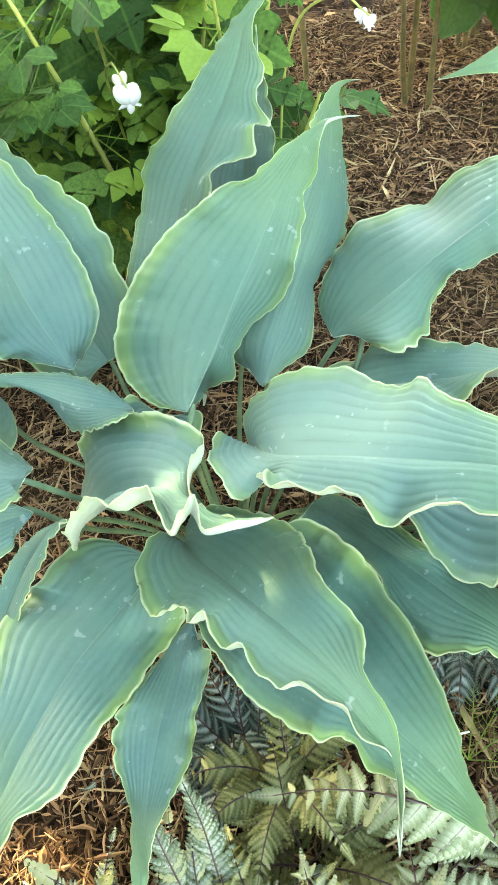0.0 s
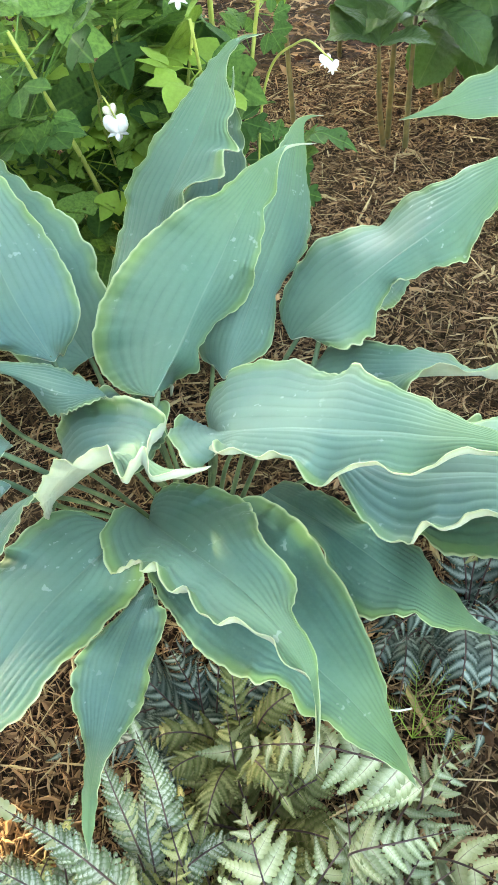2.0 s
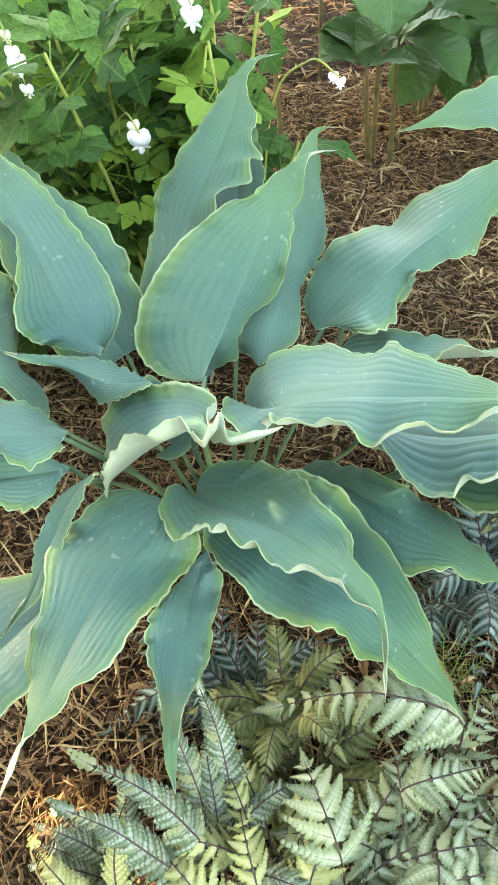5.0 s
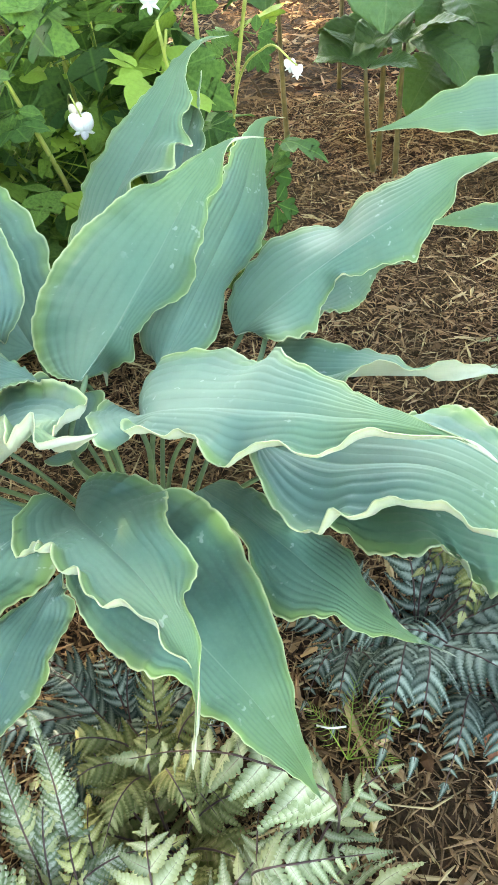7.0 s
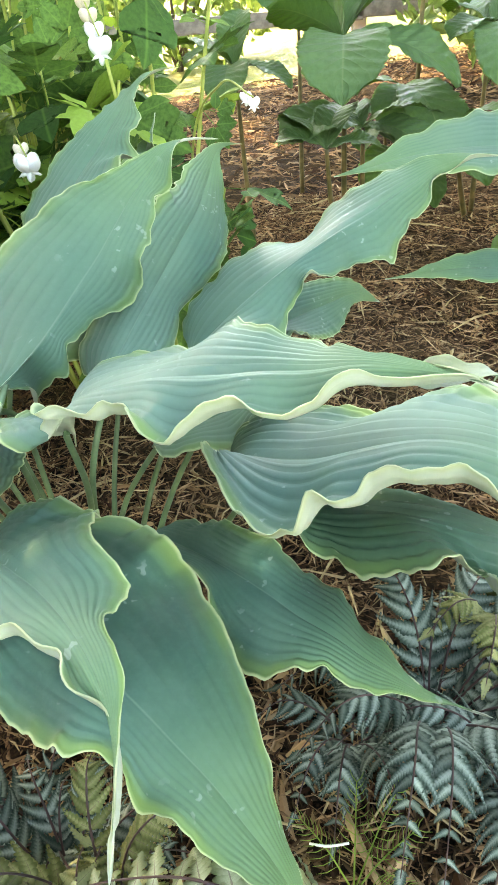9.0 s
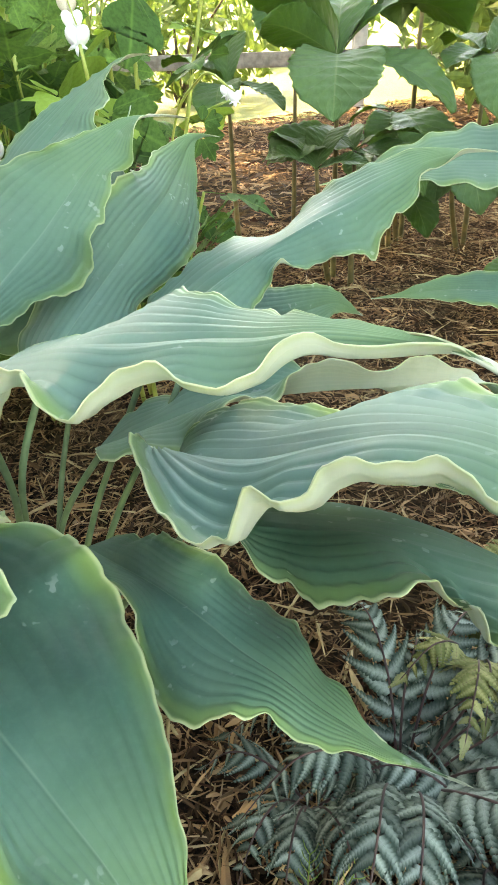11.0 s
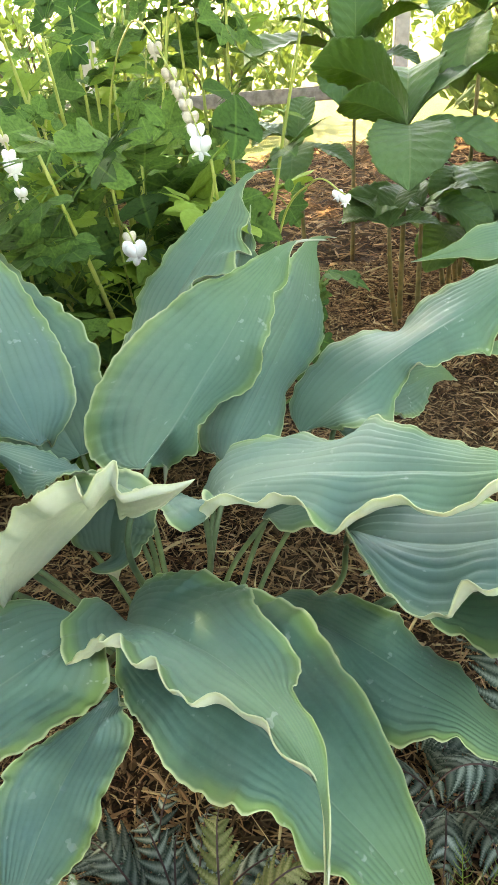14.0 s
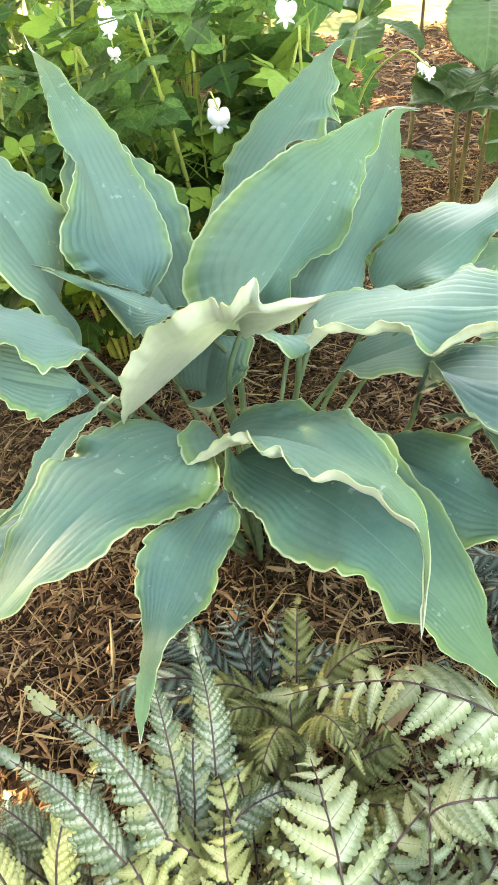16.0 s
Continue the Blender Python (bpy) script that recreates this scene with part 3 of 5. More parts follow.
hosta_leaf(hosta, CROWN, ((-0.244, 0.603, 0.309), (-0.259, 0.589, 0.395), (-0.304, 0.624, 0.462), (-0.391, 0.689, 0.496)), 0.0765, (0.46, 1.18), (0.15, 0.1), (-0.21, 0),
           ((0, 0, 0, 0, 0), (-0.1, -0.06, 0.15, 0.02, 0.04)), ((0, 0, 0, 0, 0), (-0.006, -0.0036, 0.0008, 0.0063, 0.0063)), seed=5, wave=0.004)
ruffled_leaf(hosta, CROWN, (-0.088, 0.539, 0.34), (-0.267, 0.591, 0.377), ((45, -9, -2), (89, -9, 3), (126, -13, 10), (161, -14, 9)),
             ((-6, 18, 18), (4, 38, 27), (26, 34, 1), (55, 21, -29), (84, 3, -21), (106, 1, -9), (121, 14, 3), (134, 23, 13), (152, 21, 14), (170, 13, 8)),
             ((13, 15, -12), (31, 26, -16), (51, 30, -15), (74, 32, -14), (95, 26, -12), (113, 15, -6), (125, 1, 4), (139, -12, 13), (153, -20, 17), (172, -13, 10)), seed=6)
ruffled_leaf(hosta, CROWN, (-0.151, 0.452, 0.28), (0.039, 0.332, 0.473), ((51, -24, 5), (112, -28, 11), (179, -11, 17), (244, 9, 17)),
             ((-32, 19, -2), (-61, 44, -2), (-71, 75, 10), (-56, 81, 35), (-28, 82, 46), (-1, 89, 56), (24, 93, 52), (49, 98, 46), (77, 99, 38), (109, 98, 27), (136, 90, 4), (163, 50, 11), (198, 15, 6), (246, 3, 0)),
             ((17, 15, -8), (36, 26, 0), (55, 27, 14), (75, 31, 25), (94, 33, 37), (102, 23, 40), (117, 20, 46), (131, 16, 50), (152, 15, 49), (180, 23, 47), (188, 13, 47), (204, 3, 43), (226, 19, 34), (252, 31, 31), (259, 8, 36), (263, 21, 19), (276, 12, 12), (285, 6, 5)), seed=7, sag=(0.012, 0.012))
ruffled_leaf(hosta, CROWN, (0.025, 0.484, 0.335), (0.302, 0.329, 0.432), ((55, 33, 40), (126, 34, 55), (197, 21, 46), (270, 13, 40)),
             ((-21, 12, -19), (-37, 33, -9), (-29, 47, 8), (-8, 49, 24), (9, 62, 33), (29, 77, 27), (54, 81, 26), (78, 78, 23), (102, 66, 24), (124, 56, 36), (144, 50, 53), (161, 36, 56), (184, 27, 52), (205, 28, 41), (228, 15, 42), (249, 4, 42), (273, 1, 36), (296, -5, 31), (316, -2, 18)),
             ((-19, 10, 8), (-24, 10, 27), (-17, 31, 34), (-4, 49, 41), (17, 65, 44), (37, 81, 47), (39, 75, 33), (38, 57, 29), (49, 53, 43), (63, 59, 56), (71, 73, 62), (92, 69, 58), (117, 67, 56), (139, 66, 59), (152, 80, 56), (159, 74, 37), (177, 63, 46), (200, 55, 51), (217, 52, 37), (233, 40, 34), (251, 31, 47), (266, 19, 37), (286, 14, 32), (306, 6, 27), (317, -5, 8)), seed=8, rib=0.0022, sag=(0, 0.011))
ruffled_leaf(hosta, CROWN, (0.064, 0.579, 0.249), (0.415, 0.598, 0.268), ((91, 2, 33), (168, 24, 51), (238, 42, 54), (299, 30, 37)),
             ((36, 46, 15), (80, 56, 19), (103, 57, 44), (125, 36, 59), (140, 13, 74), (161, 9, 67), (182, 21, 47), (209, 21, 38), (227, -4, 44), (244, -33, 44), (272, -49, 50), (305, -53, 57), (333, -48, 42), (347, -28, 19)),
             ((8, 33, 23), (21, 67, 34), (56, 80, 47), (85, 86, 40), (96, 82, 60), (108, 84, 78), (127, 75, 78), (149, 69, 69), (160, 67, 87), (178, 52, 89), (199, 48, 87), (214, 58, 82), (229, 59, 79), (245, 62, 89), (263, 60, 86), (279, 53, 74), (295, 47, 66), (308, 36, 50), (322, 24, 34), (336, 11, 17)), seed=9, rib=0.0016)
ruffled_leaf(hosta, CROWN, (0.139, 0.505, 0.272), (0.35, 0.24, 0.413), ((69, 28, 32), (146, 19, 35), (220, -13, 39), (295, -19, 20)),
             ((24, 11, 36), (73, 27, 50), (107, 51, 40), (135, 77, 22), (184, 90, 41), (232, 80, 30), (276, 64, 14), (314, 53, -1), (341, 28, -11)),
             ((53, 15, 22), (70, 43, 39), (88, 57, 60), (111, 73, 66), (132, 82, 54), (149, 88, 41), (164, 89, 30), (189, 84, 25), (206, 73, 46), (219, 58, 39), (234, 45, 52), (250, 32, 46), (269, 21, 44), (284, 16, 27), (301, 1, 19), (314, 4, 1), (332, 0, -6), (350, -7, 2)), seed=10, rib=0.0034, sag=(0, 0.014))
ruffled_leaf(hosta, CROWN, (-0.055, 0.445, 0.246), (0.094, 0.17, 0.331), ((79, -2, 39), (160, -12, 63), (233, -24, 68), (291, -26, 47)),
             ((-4, 17, 25), (16, 35, 41), (36, 46, 48), (55, 53, 54), (71, 59, 58), (69, 70, 45), (91, 77, 45), (126, 72, 62), (163, 61, 73), (186, 57, 72), (198, 61, 66), (213, 63, 53), (236, 48, 60), (251, 39, 65), (270, 39, 63), (286, 35, 55), (300, 26, 48), (312, 17, 37), (316, 9, 16)),
             ((12, 20, 42), (42, 51, 47), (75, 59, 46), (100, 60, 45), (108, 49, 57), (117, 42, 68), (130, 37, 74), (141, 35, 81), (153, 40, 85), (148, 26, 82), (166, 29, 87), (182, 29, 82), (191, 17, 81), (211, 18, 77), (224, 13, 72), (231, 1, 76), (246, -7, 73), (259, -16, 68), (279, -14, 64), (290, -24, 54), (300, -22, 41), (308, -15, 26), (319, -7, 16)), seed=11, rib=0.002, sag=(0, 0.008))
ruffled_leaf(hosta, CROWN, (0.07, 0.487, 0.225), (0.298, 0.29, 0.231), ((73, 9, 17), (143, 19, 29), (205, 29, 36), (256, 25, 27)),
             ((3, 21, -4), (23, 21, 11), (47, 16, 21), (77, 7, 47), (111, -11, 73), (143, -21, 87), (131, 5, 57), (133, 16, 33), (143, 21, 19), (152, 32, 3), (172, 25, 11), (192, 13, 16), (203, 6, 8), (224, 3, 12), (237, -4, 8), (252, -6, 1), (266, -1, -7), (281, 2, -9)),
             ((5, 21, 12), (6, 43, 19), (23, 59, 24), (46, 57, 29), (66, 49, 39), (87, 41, 45), (106, 45, 37), (121, 55, 23), (146, 69, 14), (172, 71, 16), (200, 56, 33), (214, 44, 22), (232, 41, 16), (246, 25, 8), (260, 14, -1), (277, 1, -8)), seed=12, top=HOSTA_OLD_SHADED, label="deep blue-green older leaf, darkened to stand in for shade")
ruffled_leaf(hosta, CROWN, (-0.066, 0.408, 0.286), (-0.218, 0.137, 0.278), ((55, 1, 20), (117, 5, 33), (185, 2, 38), (249, 1, 24)),
             ((-18, -13, -18), (-36, -20, -37), (-20, -8, -28), (-5, 5, -15), (10, 17, -1), (23, 31, 7), (32, 40, 2), (47, 38, -19), (73, 39, -1), (108, 42, 17), (140, 44, 40), (166, 43, 45), (191, 45, 49), (210, 30, 49), (231, 23, 41), (253, 11, 34), (266, -3, 18), (287, -6, 5)),
             ((7, 65, 6), (34, 84, 9), (54, 78, 22), (74, 78, 28), (77, 90, 5), (106, 87, 22), (126, 74, 31), (143, 60, 36), (163, 48, 38), (184, 51, 21), (203, 50, 1), (223, 32, 0), (242, 16, 13), (263, 0, 23), (289, -5, 16)), seed=13)
ruffled_leaf(hosta, CROWN, (-0.042, 0.356, 0.275), (-0.079, 0.138, 0.255), ((34, 7, -1), (75, 10, 7), (123, 11, 12), (177, 9, 8)),
             ((18, 9, 5), (6, 13, -11), (16, 11, 1), (26, 15, 12), (23, 18, -5), (32, 17, -17), (52, 16, -11), (73, 12, -12), (92, 13, -17), (117, 11, -6), (139, 5, 8), (162, 0, 18), (178, -1, 13), (186, -3, 1), (199, -3, -4)),
             ((3, 11, -13), (15, 18, -10), (26, 18, 0), (38, 22, 7), (48, 26, 14), (60, 30, 21), (72, 34, 30), (85, 39, 31), (100, 42, 22), (117, 39, 13), (132, 31, 6), (147, 26, -7), (166, 21, -4), (186, 16, -1), (202, 11, -1)), seed=14)
hosta_leaf(hosta, CROWN, ((-0.175, 0.38, 0.235), (-0.247, 0.317, 0.212), (-0.323, 0.274, 0.192), (-0.38, 0.22, 0.146)), 0.0820, (0.47, 1.16), (0.06, 0.1), (-0.16, 0.09),
           ((-0.35, -0.28, -0.1, 0.01, 0), (-0.58, -0.06, 0.05, 0, 0)), ((0, 0.0007, -0.0051, -0.0002, 0), (-0.0178, 0.0052, 0.0016, 0, 0)), seed=15, wave=0.0035)
ruffled_leaf(hosta, CROWN, (-0.166, 0.451, 0.295), (-0.258, 0.306, 0.232), ((40, -11, 24), (84, -24, 38), (126, -32, 39), (162, -21, 26)),
             ((-8, 18, 14), (8, 24, 31), (29, 32, 39), (55, 36, 43), (83, 41, 44), (108, 46, 45), (132, 45, 47), (151, 35, 44), (166, 24, 32), (175, 13, 16)),
             ((8, 11, -7), (25, 11, 9), (44, 5, 25), (67, -6, 38), (88, -9, 39), (108, -17, 36), (125, -27, 41), (143, -32, 47), (160, -24, 37), (174, -13, 19)), seed=16)
ruffled_leaf(hosta, CROWN, (-0.177, 0.469, 0.347), (-0.391, 0.395, 0.356), ((48, 0, 21), (90, 2, 39), (136, 3, 34), (181, 1, 18)),
             ((11, 22, 5), (4, 32, 15), (19, 28, 4), (46, 39, 9), (65, 31, 32), (89, 32, 38), (112, 29, 29), (136, 26, 20), (159, 20, 14), (181, 13, 6), (204, 7, 2)),
             ((-4, 25, -23), (5, 51, -34), (19, 60, -6), (41, 63, 12), (72, 59, 26), (93, 61, 50), (122, 50, 50), (150, 36, 41), (174, 20, 28), (199, 7, 13)), seed=17)
ruffled_leaf(hosta, CROWN, (-0.182, 0.456, 0.308), (-0.402, 0.32, 0.32), ((55, -7, 32), (105, -3, 54), (158, 2, 48), (209, 5, 27)),
             ((25, 17, 2), (29, 31, 10), (51, 30, 3), (70, 42, 25), (93, 40, 54), (118, 27, 53), (146, 18, 42), (173, 10, 29), (200, 1, 17), (229, -2, 7)),
             ((33, 21, 39), (93, 49, 60), (155, 43, 49), (209, 23, 27)), seed=18)
hosta_leaf(hosta, CROWN, ((-0.066, 0.552, 0.314), (-0.082, 0.52, 0.29), (-0.079, 0.51, 0.261), (-0.081, 0.531, 0.219)), 0.0442, (0.44, 1.3), (0.13, 0.19), (0.24, 0.08),
           ((0, 0, -0.09, -0.02, 0), (0, -0.01, -0.11, -0.03, 0)), ((0, -0.0005, -0.0047, -0.0007, 0), (0, 0.0001, 0.0023, 0.0008, 0)), seed=19, wave=0.002, lobe=0.5, tail=0.2)
ruffled_leaf(hosta, CROWN, (0.109, 0.625, 0.32), (0.426, 0.734, 0.447), ((66, 19, 30), (135, 13, 35), (209, 10, 37), (286, -1, 34)),
             ((2, 29, 0), (10, 51, 6), (31, 69, 11), (54, 95, 4), (77, 105, 6), (100, 107, 8), (121, 88, 14), (146, 94, 0), (169, 104, -24), (189, 95, -1), (205, 77, 17), (222, 56, 29), (243, 46, 32), (267, 49, 28), (286, 37, 30), (312, 34, 21), (340, 33, 6)),
             ((18, 20, 9), (24, 46, 18), (29, 70, 31), (40, 92, 41), (57, 80, 25), (75, 62, 5), (95, 39, 7), (112, 33, 17), (123, 42, 34), (139, 34, 15), (163, 28, 6), (180, 39, 9), (203, 30, -11), (220, 26, 3), (244, 8, 2), (269, -3, 0), (286, -19, 12), (313, -28, 5), (332, -14, 15)), seed=20, sag=(0, 0.005))
ruffled_leaf(hosta, CROWN, (0.144, 0.642, 0.315), (0.336, 0.869, 0.243), ((61, -12, 2), (123, -16, 3), (185, -17, 8), (247, -11, 12)),
             ((27, 52, 21), (98, 56, 31), (169, 40, 33), (239, 16, 36)),
             ((25, 25, -18), (66, 28, 8), (128, 24, -10), (194, 9, -17), (245, -4, 6)), seed=21)
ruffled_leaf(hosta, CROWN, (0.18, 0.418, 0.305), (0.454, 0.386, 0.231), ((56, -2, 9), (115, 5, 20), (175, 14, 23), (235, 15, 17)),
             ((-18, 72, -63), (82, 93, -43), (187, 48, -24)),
             ((17, 22, -11), (35, 35, -9), (47, 51, 0), (57, 65, 12), (68, 71, 25), (79, 81, 46), (96, 69, 49), (116, 63, 33), (123, 80, 44), (133, 84, 31), (137, 97, 43), (138, 108, 53), (149, 99, 50), (162, 88, 45), (181, 93, 37), (200, 76, 34), (217, 58, 28), (238, 53, 14), (254, 36, 6), (270, 18, 2)), seed=22, rib=0.0042, sag=(0, 0.006), top=HOSTA_OLD_SHADED, label="deep blue-green older leaf, darkened to stand in for shade")
hosta_leaf(hosta, CROWN, ((0.201, 0.418, 0.336), (0.254, 0.418, 0.335), (0.359, 0.422, 0.323), (0.482, 0.415, 0.25)), 0.0622, (0.45, 1.25), (0.15, 0.15), (-0.01, 0.01),
           ((-0.04, -0.08, 0.28, -0.26, 0.07), (-0.92, -0.92, -0.92, -0.92, -0.92)), ((-0.0043, -0.0114, -0.0055, 0.0211, 0.0272), (0, 0, 0, 0, 0)), seed=23)
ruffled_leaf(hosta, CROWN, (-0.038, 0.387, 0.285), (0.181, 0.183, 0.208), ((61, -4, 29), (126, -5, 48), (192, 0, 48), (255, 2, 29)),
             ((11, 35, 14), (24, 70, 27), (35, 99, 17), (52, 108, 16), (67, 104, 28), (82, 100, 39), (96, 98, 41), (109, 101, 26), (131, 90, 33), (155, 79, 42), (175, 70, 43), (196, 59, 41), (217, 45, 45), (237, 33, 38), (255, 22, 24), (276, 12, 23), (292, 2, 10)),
             ((-4, 6, 21), (6, 16, 6), (14, 22, -8), (30, 29, 2), (44, 34, 8), (61, 40, 21), (80, 45, 32), (95, 45, 15), (118, 44, 24), (136, 43, 36), (154, 39, 52), (170, 22, 38), (196, 27, 29), (217, 21, 44), (238, 19, 33), (256, 15, 38), (275, 11, 38), (293, 4, 20)), seed=24, top=HOSTA_OLD_SHADED, label="deep blue-green older leaf, darkened to stand in for shade")
hosta_leaf(hosta, CROWN, ((0.014, 0.751, 0.294), (0.028, 0.83, 0.368), (0.041, 0.911, 0.422), (0.066, 0.999, 0.454)), 0.0511, (0.45, 1.23), (0.15, 0.19), (0.22, 0.12),
           ((0, 0, 0, 0, 0), (0, 0, 0, 0.09, -0.04)), ((0, 0, 0, 0, 0), (0, 0.0001, 0.0024, -0.0021, 0.0112)), seed=25)

OTHER = (0.98, 1.0, 0.05)
neighbour = base("hosta", OTHER, "blue-green hosta with arching ribbed leaves beside the larger one", "hosta plant")
hosta_leaf(neighbour, OTHER, ((0.74, 0.99, 0.30), (0.64, 1.02, 0.40), (0.46, 1.05, 0.40), (0.318, 1.041, 0.357)), 0.07, (0.5, 1.0), (0.15, 0.1), (0.5, 0.1), seed=51)
hosta_leaf(neighbour, OTHER, ((0.82, 0.96, 0.38), (0.75, 0.95, 0.46), (0.63, 0.96, 0.49), (0.53, 0.99, 0.455)), 0.075, (0.5, 0.8), (0.2, 0.2), (0.45, 0), seed=52)
hosta_leaf(neighbour, OTHER, ((0.74, 0.97, 0.15), (0.66, 1.01, 0.21), (0.52, 1.06, 0.22), (0.405, 1.08, 0.18)), 0.04, (0.6, 1.0), (0.1, 0.1), (0.5, 0), wave=0.003, seed=53, top=HOSTA_OLD_SHADED, label="deep blue-green older leaf, darkened to stand in for shade")
hosta_leaf(neighbour, OTHER, ((0.84, 0.93, 0.33), (0.77, 0.92, 0.37), (0.66, 0.96, 0.35), (0.585, 1.0, 0.305)), 0.06, (0.5, 1.0), (0.1, 0.1), (0, 0), seed=54)
hosta_leaf(neighbour, OTHER, ((0.86, 0.95, 0.24), (0.78, 0.95, 0.25), (0.69, 0.97, 0.23), (0.61, 1.0, 0.145)), 0.055, (0.5, 1.0), (0.1, 0.1), (0.2, 0), seed=55, top=HOSTA_OLD_SHADED, label="deep blue-green older leaf, darkened to stand in for shade")
hosta_leaf(neighbour, OTHER, ((0.94, 1.20, 0.36), (0.92, 1.32, 0.43), (0.88, 1.42, 0.41), (0.84, 1.5, 0.32)), 0.07, (0.5, 1.0), (0.1, 0.1), (0, 0), seed=56)


# ---- ferns ----
def pinna_mesh(name, mat, seed, teeth=12, plump=1.0, curl=0.0):
    """One feather of a frond, one long along x, with paired blunt lobes that are toothed at the end."""
    r = random.Random(seed)
    verts, faces, uvs = [], [], []
    n = 12
    for k in range(n):
        x = k / (n - 1)
        w = 0.014 * (1 - 0.85 * x)
        z = -0.22 * x * x
        verts.extend([(x, -w, z), (x, w, z), (x, 0, z + 0.012)])
        uvs.extend([(0.5, x)] * 3)
        if k:
            a = 3 * k
            faces.extend([(a - 3, a, a + 2, a - 1), (a - 1, a + 2, a + 1, a - 2)])
    step = 0.95 / teeth
    for k in range(teeth):
        x = 0.035 + step * k
        size = plump * 0.24 * min(1.0, 0.62 + 2.2 * x) * max(0.05, 1 - x) ** 0.85 + 0.012
        for sgn in (-1, 1):
            lean = math.radians(68 - 30 * x + r.uniform(-5, 5))
            dx, dy = math.cos(lean), sgn * math.sin(lean)
            px, py = -dy * sgn, dx * sgn
            half = 0.8 * step * (1.0 - 0.2 * x) * math.sin(lean) * r.uniform(0.9, 1.1)
            droop, long = r.uniform(-0.12, 0.02), size * r.uniform(0.92, 1.06)
            i = len(verts)
            rows = ((0.0, 0.95, 0.95), (0.35, 0.9, 0.96), (0.5, 0.86, 0.88), (0.7, 0.82, 0.84), (0.84, 0.68, 0.66), (0.94, 0.5, 0.48))
            for f, up, low in rows:
                cx, cy = x + dx * long * f, dy * long * f
                cz = droop * long * f * f * 4 - 0.22 * x * x + 0.004
                for w in (up, 0.0, -low):
                    verts.append((cx + px * half * w, cy + py * half * w, cz - 0.006 * abs(w)))
                    uvs.append((0.5 + 0.5 * sgn * min(1, f * (0.4 + 0.6 * long / 0.24) + 0.06 + 0.1 * abs(w)), x))
            for f, w in ((0.99, 0.34), (1.04, 0.0), (0.97, -0.34)):
                verts.append((x + dx * long * f + px * half * w, dy * long * f + py * half * w, droop * long * 4 - 0.22 * x * x))
                uvs.append((0.5 + 0.5 * sgn, x))
            for q in range(len(rows)):
                a = i + 3 * q
                faces.extend([(a, a + 1, a + 4, a + 3), (a + 1, a + 2, a + 5, a + 4)])
    verts = [(x, y + curl * x * x, z - 0.5 * abs(curl) * x * x) for x, y, z in verts]
    return mesh_from(name, verts, faces, mat, None, uvs, smooth=True)


def pinnae(mat, seed, teeth, plump, curl):
    """Eight feathers: four that bend one way and four the other, for the two sides of a frond."""
    return [pinna_mesh("pinna", mat, seed + k, teeth, plump, curl * (0.7 + 0.2 * (k % 4)) * (1 if k < 4 else -1)) for k in range(8)]


PINNAE = {
    "pale": pinnae(FERN_PALE, 0, 10, 1.1, 0.1),
    "bronze": pinnae(FERN_BRONZE, 30, 8, 1.15, 0.1),
    "sun_tinted": pinnae(FERN_SUN_TINTED, 20, 9, 1.15, 0.1),
    "dark": pinnae(FERN_DARK, 9, 12, 0.95, 0.24),
    "fine": pinnae(FERN_FINE, 40, 5, 1.3, 0.12),
    "fine_sun_tinted": pinnae(FERN_SUN_TINTED, 50, 5, 1.3, 0.12),
}


def frond(plant, points, pinna, gap, kind, r, hang=0.2, lean0=72):
    """One frond along a line: a stalk with paired feathers, longest below the middle."""
    line = smooth_line([np.array(p, float) for p in points], 60)
    length = np.linalg.norm(np.diff(line, axis=0), axis=1).sum()
    stem = part("frond", tube("frond", line, [0.0014, 0.001, 0.0004], FERN_STALK, 5), plant)
    pairs = max(6, int(length / gap))
    for k in range(pairs):
        f = 0.12 + 0.88 * k / pairs
        i = min(58, int(f * 59))
        p, t = line[i], Vector(line[i + 1] - line[i]).normalized()
        flat = t.cross(Vector((0, 0, 1))).normalized()
        up = flat.cross(t)
        size = pinna * min(1.0, 0.55 + 1.6 * f) * (1.0 - 0.85 * max(0, f - 0.35) / 0.65)
        if k == pairs - 1:
            m = Matrix((t, flat, t.cross(flat))).transposed().to_4x4()
            m.translation = Vector(p)
            part("pinna", PINNAE[kind][0], stem, "", m @ Matrix.Diagonal((max(size, length * 0.09),) * 3 + (1,)))
        for sgn in (-1, 1):
            lean = radians(lean0 - 24 * f + r.uniform(-5, 5))
            x = (t * math.cos(lean) + flat * sgn * math.sin(lean) - up * (hang + r.uniform(-0.2, 0.25))).normalized()
            z = (up + flat * r.uniform(-0.2, 0.2) + t * r.uniform(-0.2, 0.2)).normalized()
            y = z.cross(x).normalized()
            m = Matrix((x, y, x.cross(y))).transposed().to_4x4()
            m.translation = Vector(p)
            part("pinna", PINNAE[kind][r.randrange(4) + (0 if sgn > 0 else 4)], stem, "", m @ Matrix.Diagonal((size * r.uniform(0.88, 1.06),) * 3 + (1,)))


